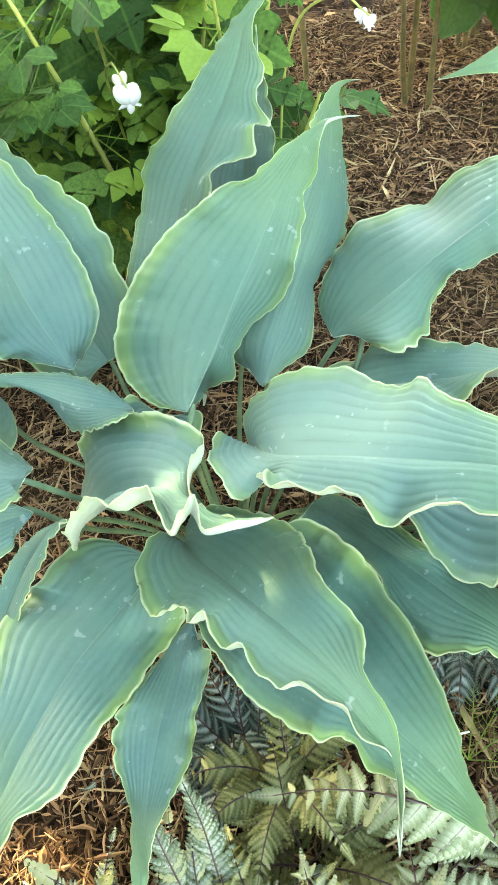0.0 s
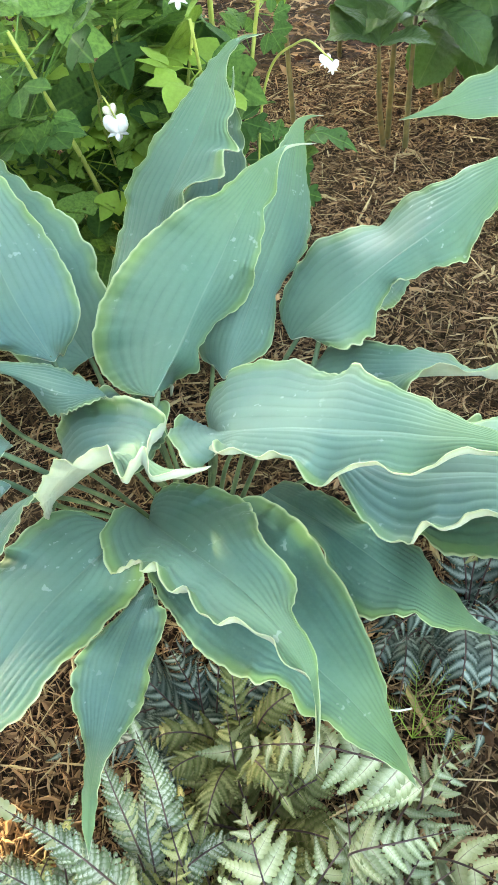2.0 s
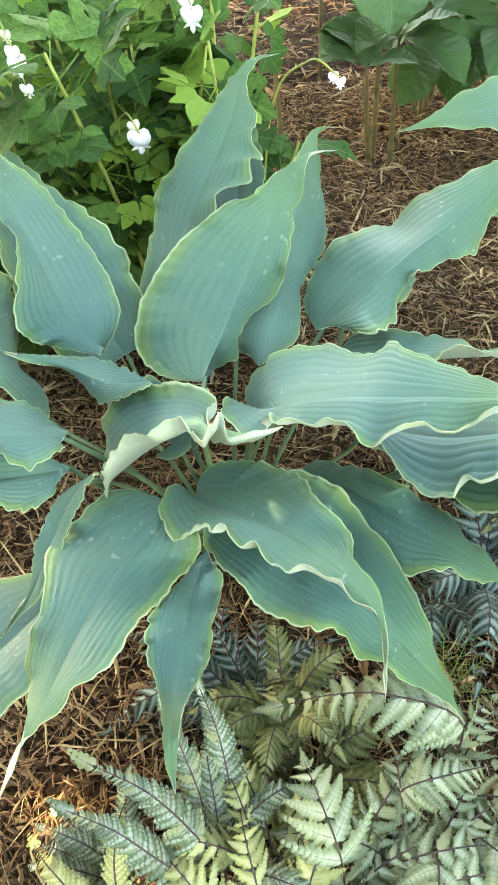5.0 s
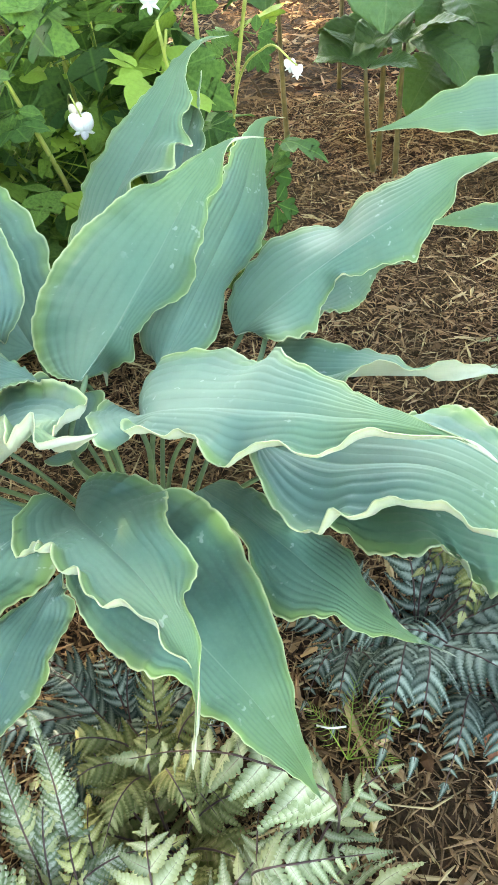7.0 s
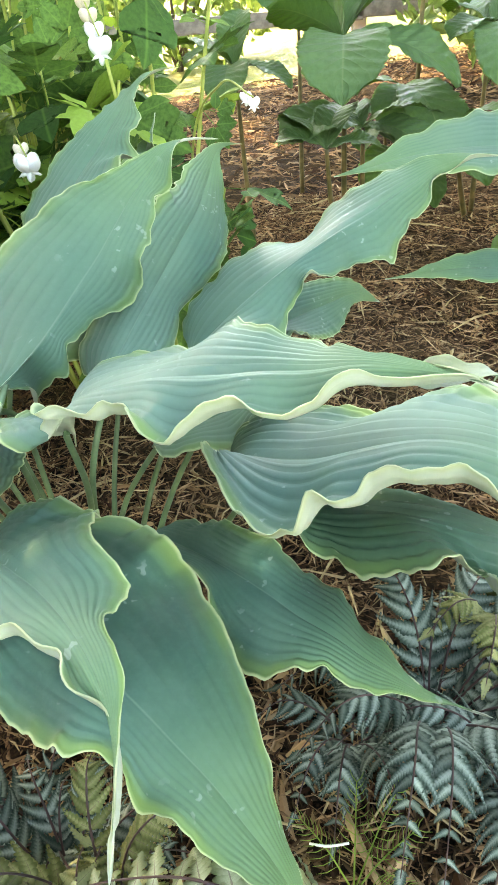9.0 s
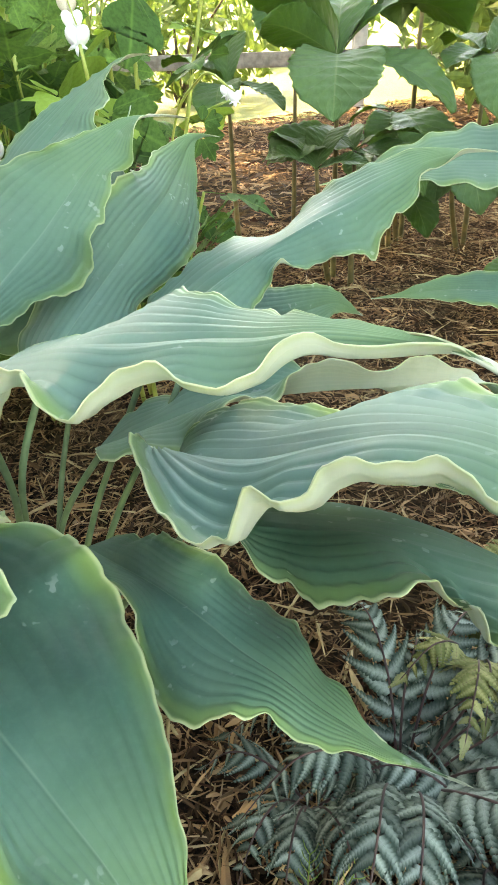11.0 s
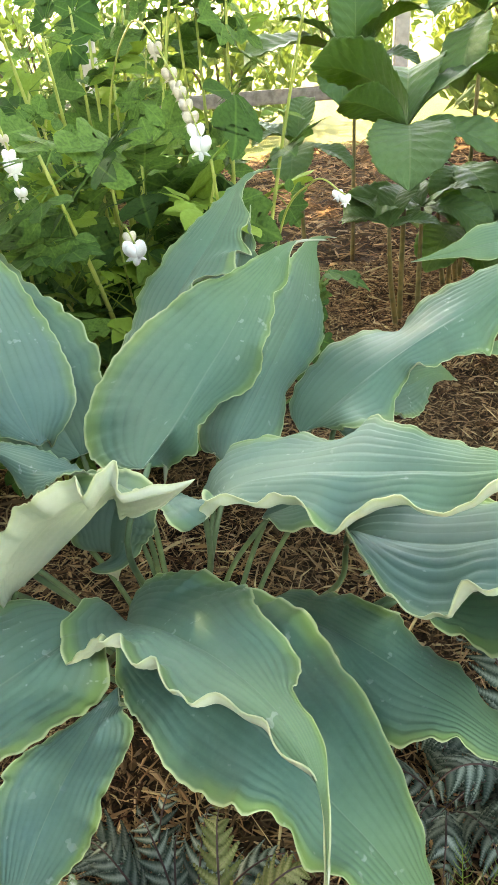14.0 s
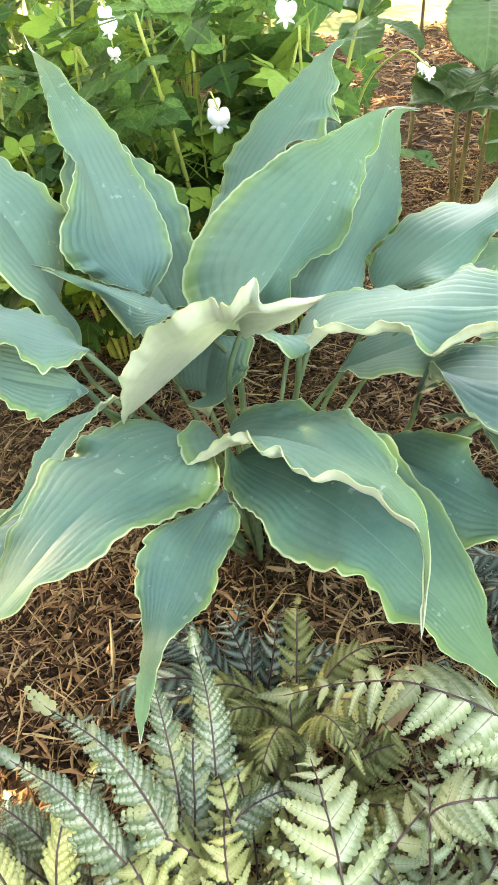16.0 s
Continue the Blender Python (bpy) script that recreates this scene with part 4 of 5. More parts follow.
def fern(at, fronds, kind, label, seed, ratio=0.27, gap=0.021, young=3, drawn=()):
    """fronds: rows of heading in degrees, length, rise and droop; drawn: lines in the world with their feathers' length and gap."""
    r = random.Random(seed)
    plant = base("fern", at, label, "fern", "painted ferns")
    for heading, length, rise, droop in [*fronds, *((r.uniform(0, 360), r.uniform(0.09, 0.13), r.uniform(0.75, 1.0) * fronds[0][2], 0.03) for _ in range(young))]:
        h = radians(heading)
        d = np.array([math.cos(h), math.sin(h), 0])
        across = np.array([-d[1], d[0], 0]) * r.uniform(-0.12, 0.12) * length
        frond(plant, [np.zeros(3), d * length * 0.3 + [0, 0, rise * 0.75], d * length * 0.65 + across + [0, 0, rise], d * length + across * 2 + [0, 0, rise - droop]], length * ratio, gap, kind, r)
    for points, pinna, step, hang in drawn:
        frond(plant, [np.array(p) - np.array(at) for p in points], pinna, step, kind, r, hang)
    return plant


PALE = "pale silvery green painted fern with purple ribs under a hosta"
SILVER = "dark silver painted fern with burgundy ribs beneath hosta leaves"
fern((0.16, 0.17, -0.03), [(-20, 0.2, 0.16, 0.05), (-60, 0.22, 0.17, 0.05), (-100, 0.22, 0.17, 0.05), (25, 0.13, 0.12, 0.05)], "pale", PALE, 1, 0.25, 0.026,
     drawn=[(((0.19, 0.19, -0.02), (0.19, 0.2, 0.16), (0.12, 0.222, 0.196), (0.06, 0.237, 0.172), (0.0, 0.24, 0.14)), 0.06, 0.026, 0.35), (((0.16, 0.16, -0.02), (0.12, 0.15, 0.14), (0.17, 0.155, 0.165), (0.225, 0.168, 0.13)), 0.04, 0.018, 0.2)])
fern((0.05, 0.08, -0.035), [(-30, 0.2, 0.16, 0.06), (-70, 0.22, 0.16, 0.06), (-110, 0.22, 0.16, 0.06), (20, 0.19, 0.15, 0.06), (-5, 0.2, 0.15, 0.06), (55, 0.16, 0.16, 0.04)], "pale", PALE, 7, 0.25, 0.024,
     drawn=[(((0.06, 0.07, -0.02), (0.055, 0.1, 0.13), (0.04, 0.15, 0.165), (0.03, 0.19, 0.15)), 0.06, 0.03, 0.1)])
fern((-0.07, 0.12, -0.05), [(-60, 0.2, 0.17, 0.05), (-100, 0.22, 0.17, 0.05), (-135, 0.22, 0.16, 0.05), (75, 0.12, 0.19, 0.03), (40, 0.13, 0.18, 0.04), (-20, 0.14, 0.18, 0.04)], "fine", "silver-grey painted fern with dark upright fronds beside a hosta", 12, 0.2, 0.0105,
     drawn=[(((-0.07, 0.13, -0.04), (-0.075, 0.13, 0.13), (-0.11, 0.155, 0.205), (-0.166, 0.184, 0.215)), 0.03, 0.0095, 0.1), (((-0.07, 0.12, -0.04), (-0.1, 0.11, 0.12), (-0.14, 0.13, 0.19), (-0.185, 0.15, 0.2)), 0.03, 0.0095, 0.1),
            (((-0.05, 0.16, -0.04), (-0.045, 0.18, 0.1), (-0.05, 0.215, 0.17), (-0.062, 0.245, 0.207)), 0.03, 0.0095, 0.1), (((-0.08, 0.15, -0.04), (-0.075, 0.17, 0.1), (-0.085, 0.2, 0.16), (-0.1, 0.235, 0.19)), 0.028, 0.0095, 0.1)])
fern((0.13, 0.09, -0.03), [(0, 0.16, 0.15, 0.05), (-40, 0.18, 0.16, 0.05), (-80, 0.2, 0.16, 0.05), (-120, 0.18, 0.16, 0.05), (45, 0.12, 0.15, 0.04), (100, 0.13, 0.16, 0.04), (150, 0.14, 0.16, 0.04)], "pale", PALE, 14, 0.27, 0.023)
fern((-0.03, 0.03, -0.045), [(80, 0.14, 0.18, 0.04), (40, 0.16, 0.18, 0.05), (0, 0.16, 0.17, 0.05), (-45, 0.18, 0.17, 0.05), (-90, 0.18, 0.17, 0.05), (-140, 0.18, 0.17, 0.05), (130, 0.15, 0.18, 0.05)], "sun_tinted", "pale painted fern among silver ones, sunlight put into its yellow colour", 15, 0.27, 0.022)
fern((-0.16, 0.12, -0.05), [(175, 0.1, 0.14, 0.04), (140, 0.1, 0.15, 0.03), (-150, 0.13, 0.15, 0.04), (-100, 0.14, 0.16, 0.04), (-60, 0.14, 0.17, 0.04)], "fine", "silver-grey painted fern with dark upright fronds beside a hosta", 16, 0.22, 0.0105)
fern((0.03, 0.2, -0.04), [(20, 0.12, 0.14, 0.04), (-20, 0.14, 0.14, 0.04), (-60, 0.13, 0.15, 0.04), (-100, 0.12, 0.15, 0.04), (150, 0.12, 0.14, 0.04), (110, 0.11, 0.14, 0.03), (190, 0.12, 0.14, 0.04)], "bronze", "bronze-green painted fern among pale ones", 17, 0.32, 0.017)
fern((-0.15, 0.06, -0.05), [(178, 0.15, 0.16, 0.05), (205, 0.2, 0.16, 0.06), (-120, 0.22, 0.16, 0.06), (-90, 0.22, 0.17, 0.06), (-55, 0.22, 0.17, 0.07), (140, 0.13, 0.19, 0.04), (100, 0.12, 0.2, 0.03)], "fine_sun_tinted", "yellowish green painted fern at the bed's edge, sunlight put into its colour", 2, 0.19, 0.0105)
fern((-0.01, 0.11, -0.045), [(60, 0.1, 0.17, 0.03), (120, 0.1, 0.17, 0.03), (160, 0.12, 0.18, 0.04), (-80, 0.2, 0.17, 0.05), (-120, 0.2, 0.17, 0.05)], "sun_tinted", "pale painted fern among silver ones, sunlight put into its yellow colour", 13, 0.3, 0.022)
fern((0.31, 0.42, -0.01), [(-95, 0.17, 0.13, 0.07), (-68, 0.18, 0.13, 0.08), (-122, 0.17, 0.13, 0.07), (-150, 0.15, 0.13, 0.06), (-40, 0.18, 0.13, 0.07), (-12, 0.18, 0.13, 0.07), (20, 0.17, 0.13, 0.06), (60, 0.16, 0.13, 0.06), (100, 0.15, 0.13, 0.05), (165, 0.15, 0.12, 0.05)], "dark", SILVER, 3, 0.3, 0.0175)
fern((0.235, 0.42, -0.02), [(-75, 0.12, 0.08, 0.06), (-110, 0.12, 0.08, 0.06), (-140, 0.11, 0.07, 0.05), (-35, 0.12, 0.08, 0.05), (170, 0.1, 0.07, 0.04)], "dark", SILVER, 8, 0.36, 0.0165)
fern((0.47, 0.45, 0.0), [(-100, 0.16, 0.09, 0.05), (-60, 0.17, 0.1, 0.05), (180, 0.15, 0.1, 0.05), (140, 0.15, 0.11, 0.05), (-20, 0.17, 0.11, 0.05), (80, 0.17, 0.11, 0.05), (-135, 0.17, 0.09, 0.05), (40, 0.16, 0.12, 0.04)], "dark", "dark silver painted fern growing low in bark mulch", 4, 0.3, 0.0175)
fern((0.37, 0.36, -0.01), [(-90, 0.13, 0.08, 0.05), (-50, 0.14, 0.09, 0.05), (-130, 0.14, 0.09, 0.05), (-10, 0.14, 0.09, 0.05), (30, 0.13, 0.1, 0.05), (150, 0.13, 0.1, 0.05)], "dark", SILVER, 18, 0.32, 0.0165)
fern((0.62, 0.80, 0.02), [(150, 0.17, 0.12, 0.05), (180, 0.18, 0.12, 0.05), (-150, 0.18, 0.11, 0.05), (-110, 0.18, 0.11, 0.05), (110, 0.16, 0.12, 0.05), (-60, 0.18, 0.12, 0.05), (-20, 0.18, 0.12, 0.05)], "pale", "pale painted fern on open mulch beside the hosta", 5, 0.26, 0.02)
fern((-0.05, 0.36, -0.045), [(-60, 0.15, 0.08, 0.04), (-100, 0.17, 0.09, 0.04), (-140, 0.17, 0.09, 0.04), (-20, 0.15, 0.08, 0.04), (160, 0.15, 0.07, 0.03)], "dark", "dark painted fern shaded beneath the hosta's leaves", 6, 0.28, 0.017)
fern((-0.02, 0.3, -0.045), [(150, 0.13, 0.11, 0.03), (190, 0.14, 0.11, 0.04), (230, 0.13, 0.12, 0.04), (110, 0.12, 0.1, 0.03), (30, 0.13, 0.11, 0.03), (70, 0.12, 0.1, 0.03), (-10, 0.13, 0.11, 0.04)], "dark", "dark painted fern shaded beneath the hosta's leaves", 19, 0.28, 0.0165)
fern((0.02, 0.27, -0.04), [(-60, 0.09, 0.18, 0.01), (-110, 0.1, 0.17, 0.01), (-20, 0.1, 0.18, 0.02), (-150, 0.09, 0.16, 0.01), (30, 0.09, 0.17, 0.01), (90, 0.08, 0.18, 0.01)], "bronze", "young bronze-green painted fern with upright fronds", 9, 0.36, 0.016)
fern((0.40, 0.50, 0.0), [(-90, 0.12, 0.14, 0.03), (-40, 0.13, 0.14, 0.03), (-130, 0.12, 0.13, 0.03), (0, 0.12, 0.13, 0.03)], "bronze", "young bronze-green painted fern beneath hosta leaves", 10, 0.34, 0.016)


# ---- bleeding heart ----
def lobed(name, mat, seed, groups):
    """A divided leaf lying along x: leaflets with three pointed lobes on thin stalks."""
    r = random.Random(seed)
    verts, faces, uvs = [], [], []

    def blade(ox, oy, ang, size, cut):
        """One leaflet: an oval blade, or one that opens into three lobes."""
        if cut:
            half = [(0.1, 0.08), (0.24, 0.17), (0.36, 0.27), (0.48, 0.38), (0.6, 0.45), (0.74, 0.46), (0.8, 0.42), (0.7, 0.3), (0.62, 0.2), (0.72, 0.22), (0.84, 0.22), (0.96, 0.16), (1.05, 0.08)]
            end = 1.12
        else:
            half = [(0.06, 0.1), (0.16, 0.2), (0.3, 0.29), (0.45, 0.33), (0.6, 0.31), (0.75, 0.24), (0.88, 0.13)]
            end = 1.0
        c, s = math.cos(ang), math.sin(ang)
        curl, twist = r.uniform(-0.35, 0.08), r.uniform(-0.15, 0.15)
        i = len(verts)

        def place(x, y):
            z = 0.12 * abs(y) + curl * x * x + twist * y + 0.02 * math.sin(9 * x + 5 * y)
            verts.append((ox + size * (c * x - s * y), oy + size * (s * x + c * y), size * z))
            uvs.append((0.5 + y * 0.8, x))

        n = len(half) + 2
        for x, y in [(0, 0), *half, (end, 0)]:
            g = 1 + r.uniform(-0.03, 0.03)
            place(x, y * g), place(x * 0.97, 0.5 * y * g), place(x * 0.95 if y else x, 0), place(x * 0.97, -0.5 * y * g), place(x, -y * g)
        for q in range(n - 1):
            a = i + 5 * q
            faces.extend((a + k, a + k + 5, a + k + 6, a + k + 1) for k in range(4))

    def stem(x0, y0, x1, y1, w=0.008):
        i = len(verts)
        dx, dy = x1 - x0, y1 - y0
        n = math.hypot(dx, dy)
        px, py = -dy / n * w, dx / n * w
        verts.extend([(x0 + px, y0 + py, 0), (x0 - px, y0 - py, 0), (x0, y0, w), (x1 + px, y1 + py, 0.01), (x1 - px, y1 - py, 0.01), (x1, y1, 0.01 + w)])
        uvs.extend([(0.5, 0.5)] * 6)
        faces.extend([(i, i + 3, i + 5, i + 2), (i + 2, i + 5, i + 4, i + 1), (i + 1, i + 4, i + 3, i)])

    for gx, gy, ang, size in groups:
        stem(0, 0, gx, gy)
        for off, k in ((0, 1.0), (1.0, 0.85), (-1.0, 0.85)):
            a = math.radians(ang) + off + r.uniform(-0.1, 0.1)
            bx, by = gx + 0.04 * math.cos(a), gy + 0.04 * math.sin(a)
            blade(bx, by, a, size * k * r.uniform(0.74, 1.0), r.random() < (0.6 if off == 0 else 0.2))
    return mesh_from(name, verts, faces, mat, None, uvs, smooth=True)


BLEED_LEAVES = [lobed("leaf", BLEEDER, 1, [(0.42, 0, 0, 0.44), (0.22, 0.2, 60, 0.4), (0.22, -0.2, -60, 0.4)]), lobed("leaf", BLEEDER, 2, [(0.3, 0, 0, 0.6)]), lobed("leaf", BLEEDER, 3, [(0.5, 0, 5, 0.42), (0.3, 0.26, 70, 0.38), (0.3, -0.26, -65, 0.38), (0.12, 0.12, 110, 0.3)]), lobed("leaf", BLEEDER, 4, [(0.35, 0, 0, 0.5), (0.2, 0.16, 75, 0.36)])]


def heart_flower():
    """A white heart-shaped flower hanging along -z, one long."""
    bm = bmesh.new()
    for sgn in (-1, 1):
        bmesh.ops.create_uvsphere(bm, u_segments=10, v_segments=8, radius=0.33, matrix=Matrix.Translation((0.2 * sgn, 0, -0.35)) @ Matrix.Rotation(0.45 * sgn, 4, "Y") @ Matrix.Diagonal((0.85, 0.6, 1.15, 1)))
        bmesh.ops.create_cone(bm, cap_ends=True, segments=6, radius1=0.11, radius2=0.02, depth=0.34, matrix=Matrix.Translation((0.27 * sgn, 0, -0.76)) @ Matrix.Rotation(radians(120 * sgn), 4, "Y"))
    bmesh.ops.create_uvsphere(bm, u_segments=8, v_segments=6, radius=0.13, matrix=Matrix.Translation((0, 0, -0.85)) @ Matrix.Diagonal((1, 0.8, 1.7, 1)))
    for f in bm.faces:
        f.smooth = True
    me = bpy.data.meshes.new("flower")
    bm.to_mesh(me)
    bm.free()
    me.materials.append(PETAL)
    return me


FLOWER = heart_flower()
FADED_FLOWER = FLOWER.copy()
FADED_FLOWER.materials[0] = FADED


def bleeding_heart(at, stems, seed, label, lean=(0, 0), tall=1.0):
    r = random.Random(seed)
    plant = base("bleeding_heart", at, label, "bleeding heart", "bleeding hearts")
    for _ in range(stems):
        h = r.uniform(0.36, 0.62) * tall
        a = r.uniform(0, 2 * math.pi)
        out = r.uniform(0.04, 0.22)
        tip = np.array([math.cos(a) * out + lean[0], math.sin(a) * out + lean[1], h])
        foot = np.array([math.cos(a) * 0.03, math.sin(a) * 0.03, 0])
        line = smooth_line([foot, foot + (tip - foot) * 0.5 + [0, 0, 0.05], tip], 14)
        stem = part("stem", tube("stem", line, [0.0046, 0.004, 0.0022], BLEEDER_STEM, 6), plant)
        for k in range(r.randrange(7, 11) if tall < 1.2 else r.randrange(4, 8)):
            f = r.uniform(0.25, 1.0) if k else 1.0
            p = line[int(f * 13)]
            turn, tilt = r.uniform(0, 2 * math.pi), r.uniform(-0.7, 0.8)
            size = r.uniform(0.1, 0.19)
            m = Matrix.Translation(p) @ Matrix.Rotation(r.uniform(-0.1, 0.55), 4, "X") @ Matrix.Rotation(turn, 4, "Z") @ Matrix.Rotation(tilt, 4, "Y") @ Matrix.Rotation(r.uniform(-0.9, 0.9), 4, "X") @ Matrix.Diagonal((size,) * 3 + (1,))
            part("leaf", BLEED_LEAVES[r.randrange(4)], stem, "", m)
    return plant


GREEN_LABEL = "bushy green bleeding heart with divided leaves in mulch"
hearts = []
for k, (x, y, n, lx, ly) in enumerate(((-0.12, 1.16, 9, 0.0, -0.06), (-0.34, 1.12, 10, 0, -0.05), (-0.58, 1.14, 10, 0, -0.05), (-0.22, 1.4, 10, 0, 0), (0.0, 1.42, 7, 0.0, 0), (-0.5, 1.48, 10, 0, 0), (-0.8, 1.35, 9, 0, 0), (-0.3, 1.8, 9, 0, 0), (-0.72, 1.85, 9, 0, 0), (0.04, 1.17, 4, -0.02, -0.06))):
    hearts.append(bleeding_heart((x, y, bumpy(x, y) - 0.01), n, 20 + k, GREEN_LABEL, (lx, ly), 1.0 if y < 1.2 else 1.5))


def raceme(plant, points, flowers):
    """An arching flower stem under a plant; flowers: rows of way along, size, whether faded."""
    at = np.array(plant.location)
    line = smooth_line([np.array(p) - at for p in points], 40)
    stem = part("flower_stem", tube("flower_stem", line, [0.0024, 0.0018, 0.001], BLEEDER_STEM, 6), plant)
    for f, size, old in flowers:
        p = line[min(39, int(f * 39))]
        part("flower", FADED_FLOWER if old else FLOWER, stem, "faded beige flower" if old else "white heart-shaped flower", Matrix.Translation(p) @ Matrix.Rotation(rng.uniform(-0.6, 0.6), 4, "Z") @ Matrix.Rotation(rng.uniform(-0.25, 0.25), 4, "X") @ Matrix.Diagonal((size,) * 3 + (1,)))


raceme(hearts[3], [(-0.22, 1.4, -0.03), (-0.19, 1.35, 0.5), (-0.11, 1.27, 0.69), (-0.04, 1.16, 0.62), (-0.004, 1.1, 0.545)], [(1.0, 0.033, 0), (0.955, 0.027, 0), (0.91, 0.025, 1), (0.865, 0.025, 1), (0.82, 0.024, 1), (0.78, 0.022, 1), (0.72, 0.025, 1), (0.66, 0.026, 1)])
raceme(hearts[0], [(-0.12, 1.15, -0.03), (-0.14, 1.08, 0.35), (-0.115, 0.99, 0.45), (-0.095, 0.955, 0.435)], [(1.0, 0.030, 0), (0.96, 0.033, 0), (0.86, 0.020, 1)])
raceme(hearts[1], [(-0.34, 1.11, -0.03), (-0.31, 1.03, 0.48), (-0.26, 0.97, 0.62), (-0.235, 0.945, 0.575), (-0.229, 0.94, 0.52)], [(0.86, 0.025, 0), (0.8, 0.022, 0), (1.0, 0.019, 0), (0.72, 0.016, 1)])
raceme(hearts[9], [(0.07, 1.15, -0.03), (0.1, 1.08, 0.38), (0.15, 1.0, 0.49), (0.19, 0.96, 0.48)], [(1.0, 0.016, 0), (0.94, 0.015, 0)])


# ---- rodgersia ----
def toothed_leaf(seed, wide=0.56, arch=70):
    """A broad ribbed leaf from the origin to (1, 0, 0), arching over, with a toothed edge and a short point."""
    r = np.random.default_rng(seed)
    nv, nu = 80, 19
    s = np.linspace(0, 1, nv)
    f = (s / 0.6) ** 0.95 * ((1 - s) / 0.4) ** 0.63 * (1 - 0.45 * np.clip((s - 0.86) / 0.1, 0, 1))
    teeth = 1 + 0.06 * ((s * 26) % 1) + 0.02 * np.sin(s * 90 + seed)
    w = 0.5 * wide * f * teeth
    u = np.linspace(-1, 1, nu)
    turn = radians(arch * 0.45) - radians(arch) * s**1.2
    x, z = np.cumsum(np.cos(turn)), np.cumsum(np.sin(turn))
    chord, tilt = math.hypot(x[-1], z[-1]), math.atan2(z[-1], x[-1])
    turn = turn - tilt
    x, z = np.cumsum(np.cos(turn)) / chord, np.cumsum(np.sin(turn)) / chord
    y = w[:, None] * u
    ribs = 0.007 * np.sin((s[:, None] - 0.35 * np.abs(y)) * 11 * 6.283) * np.abs(u) ** 0.4 * f[:, None]
    out = 0.22 * np.abs(y) + ribs + 0.02 * np.sin(6.283 * (2.5 * s[:, None] + r.random() + 0.3 * u)) * np.abs(u) ** 2
    grid = np.stack([x[:, None] - np.sin(turn)[:, None] * out, y, z[:, None] + np.cos(turn)[:, None] * out], -1)
    normal = np.cross(np.gradient(grid, axis=1), np.gradient(grid, axis=0))
    normal = -normal if normal[..., 2].mean() < 0 else normal
    normal /= np.linalg.norm(normal, axis=2)[..., None] + 1e-12
    uv = np.stack(np.broadcast_arrays((u * 0.5 + 0.5)[None, :], s[:, None]), -1)
    return shell("leaflet", grid, uv, normal, 0.004, [ROD, ROD])


ROD_LEAVES = [toothed_leaf(0, 0.6, 80), toothed_leaf(1, 0.5, 60), toothed_leaf(2, 0.55, 95)]
HEART_LEAF = toothed_leaf(5, 0.66, 75)


def rodgersia(at, heads, label):
    """heads: rows of the place of a stalk's top and the tips of its leaflets; a fourth value turns a leaflet about its length, in degrees."""
    plant = base("rodgersia", at, label, "rodgersia", "rodgersias")
    for top, tips in heads:
        p = np.array(top) - np.array(at)
        foot = np.array([p[0] * 0.25, p[1] * 0.25, -0.01])
        stem = part("stem", tube("stem", smooth_line([foot, foot + (p - foot) * 0.5 + [p[0] * 0.1, p[1] * 0.1, 0.0], p], 12), [0.0075, 0.006, 0.004], ROD_STEM, 8), plant)
        for k, tip in enumerate(tips):
            d = Vector(tip[:3]) - Vector(top)
            m = d.to_track_quat("X", "Z").to_matrix().to_4x4() @ Matrix.Rotation(radians(tip[3] if len(tip) > 3 else rng.uniform(-12, 12)), 4, "X") @ Matrix.Diagonal((d.length,) * 3 + (1,))
            m.translation = Vector(p)
            part("leaflet", HEART_LEAF if len(tip) > 4 else ROD_LEAVES[k % 3], stem, "", m)
    return plant


RODS = "dark green rodgersia with broad ribbed toothed leaves in mulch"
rodgersia((0.42, 1.72, 0.0), [((0.39, 1.585, 0.47), ((0.355, 1.36, 0.39, 0, 1), (0.6, 1.5, 0.38, 15), (0.67, 1.72, 0.5), (0.2, 1.72, 0.585, 55), (0.24, 1.52, 0.53, 50), (0.45, 1.85, 0.53))), ((0.345, 1.505, 0.285), ((0.24, 1.52, 0.3, -10), (0.45, 1.48, 0.29, 10), (0.27, 1.63, 0.31), (0.4, 1.62, 0.34)))], RODS)
rodgersia((0.36, 2.24, 0.0), [((0.362, 2.26, 0.54), ((0.554, 2.173, 0.672), (0.157, 2.28, 0.675), (0.368, 2.34, 0.79), (0.04, 2.15, 0.565), (0.52, 2.13, 0.55), (0.3, 2.02, 0.47)))], RODS)
rodgersia((0.2, 1.86, -0.01), [((0.175, 1.847, 0.402), ((0.2, 1.92, 0.51), (0.3, 1.77, 0.36), (0.06, 1.8, 0.42), (0.15, 1.68, 0.35), (0.02, 1.95, 0.44)))], RODS)
rodgersia((0.45, 1.64, 0.0), [((0.435, 1.605, 0.3), ((0.25, 1.555, 0.288, -20), (0.57, 1.58, 0.33), (0.56, 1.5, 0.23), (0.42, 1.74, 0.3)))], RODS)
rodgersia((0.62, 1.92, 0.02), [((0.617, 1.9, 0.66), ((0.48, 1.8, 0.66), (0.54, 1.74, 0.51, 20), (0.76, 1.84, 0.63), (0.64, 2.02, 0.78), (0.47, 2.0, 0.7))), ((0.56, 1.82, 0.34), ((0.5, 1.7, 0.27), (0.66, 1.74, 0.3), (0.62, 1.62, 0.2), (0.46, 1.85, 0.32)))], RODS)
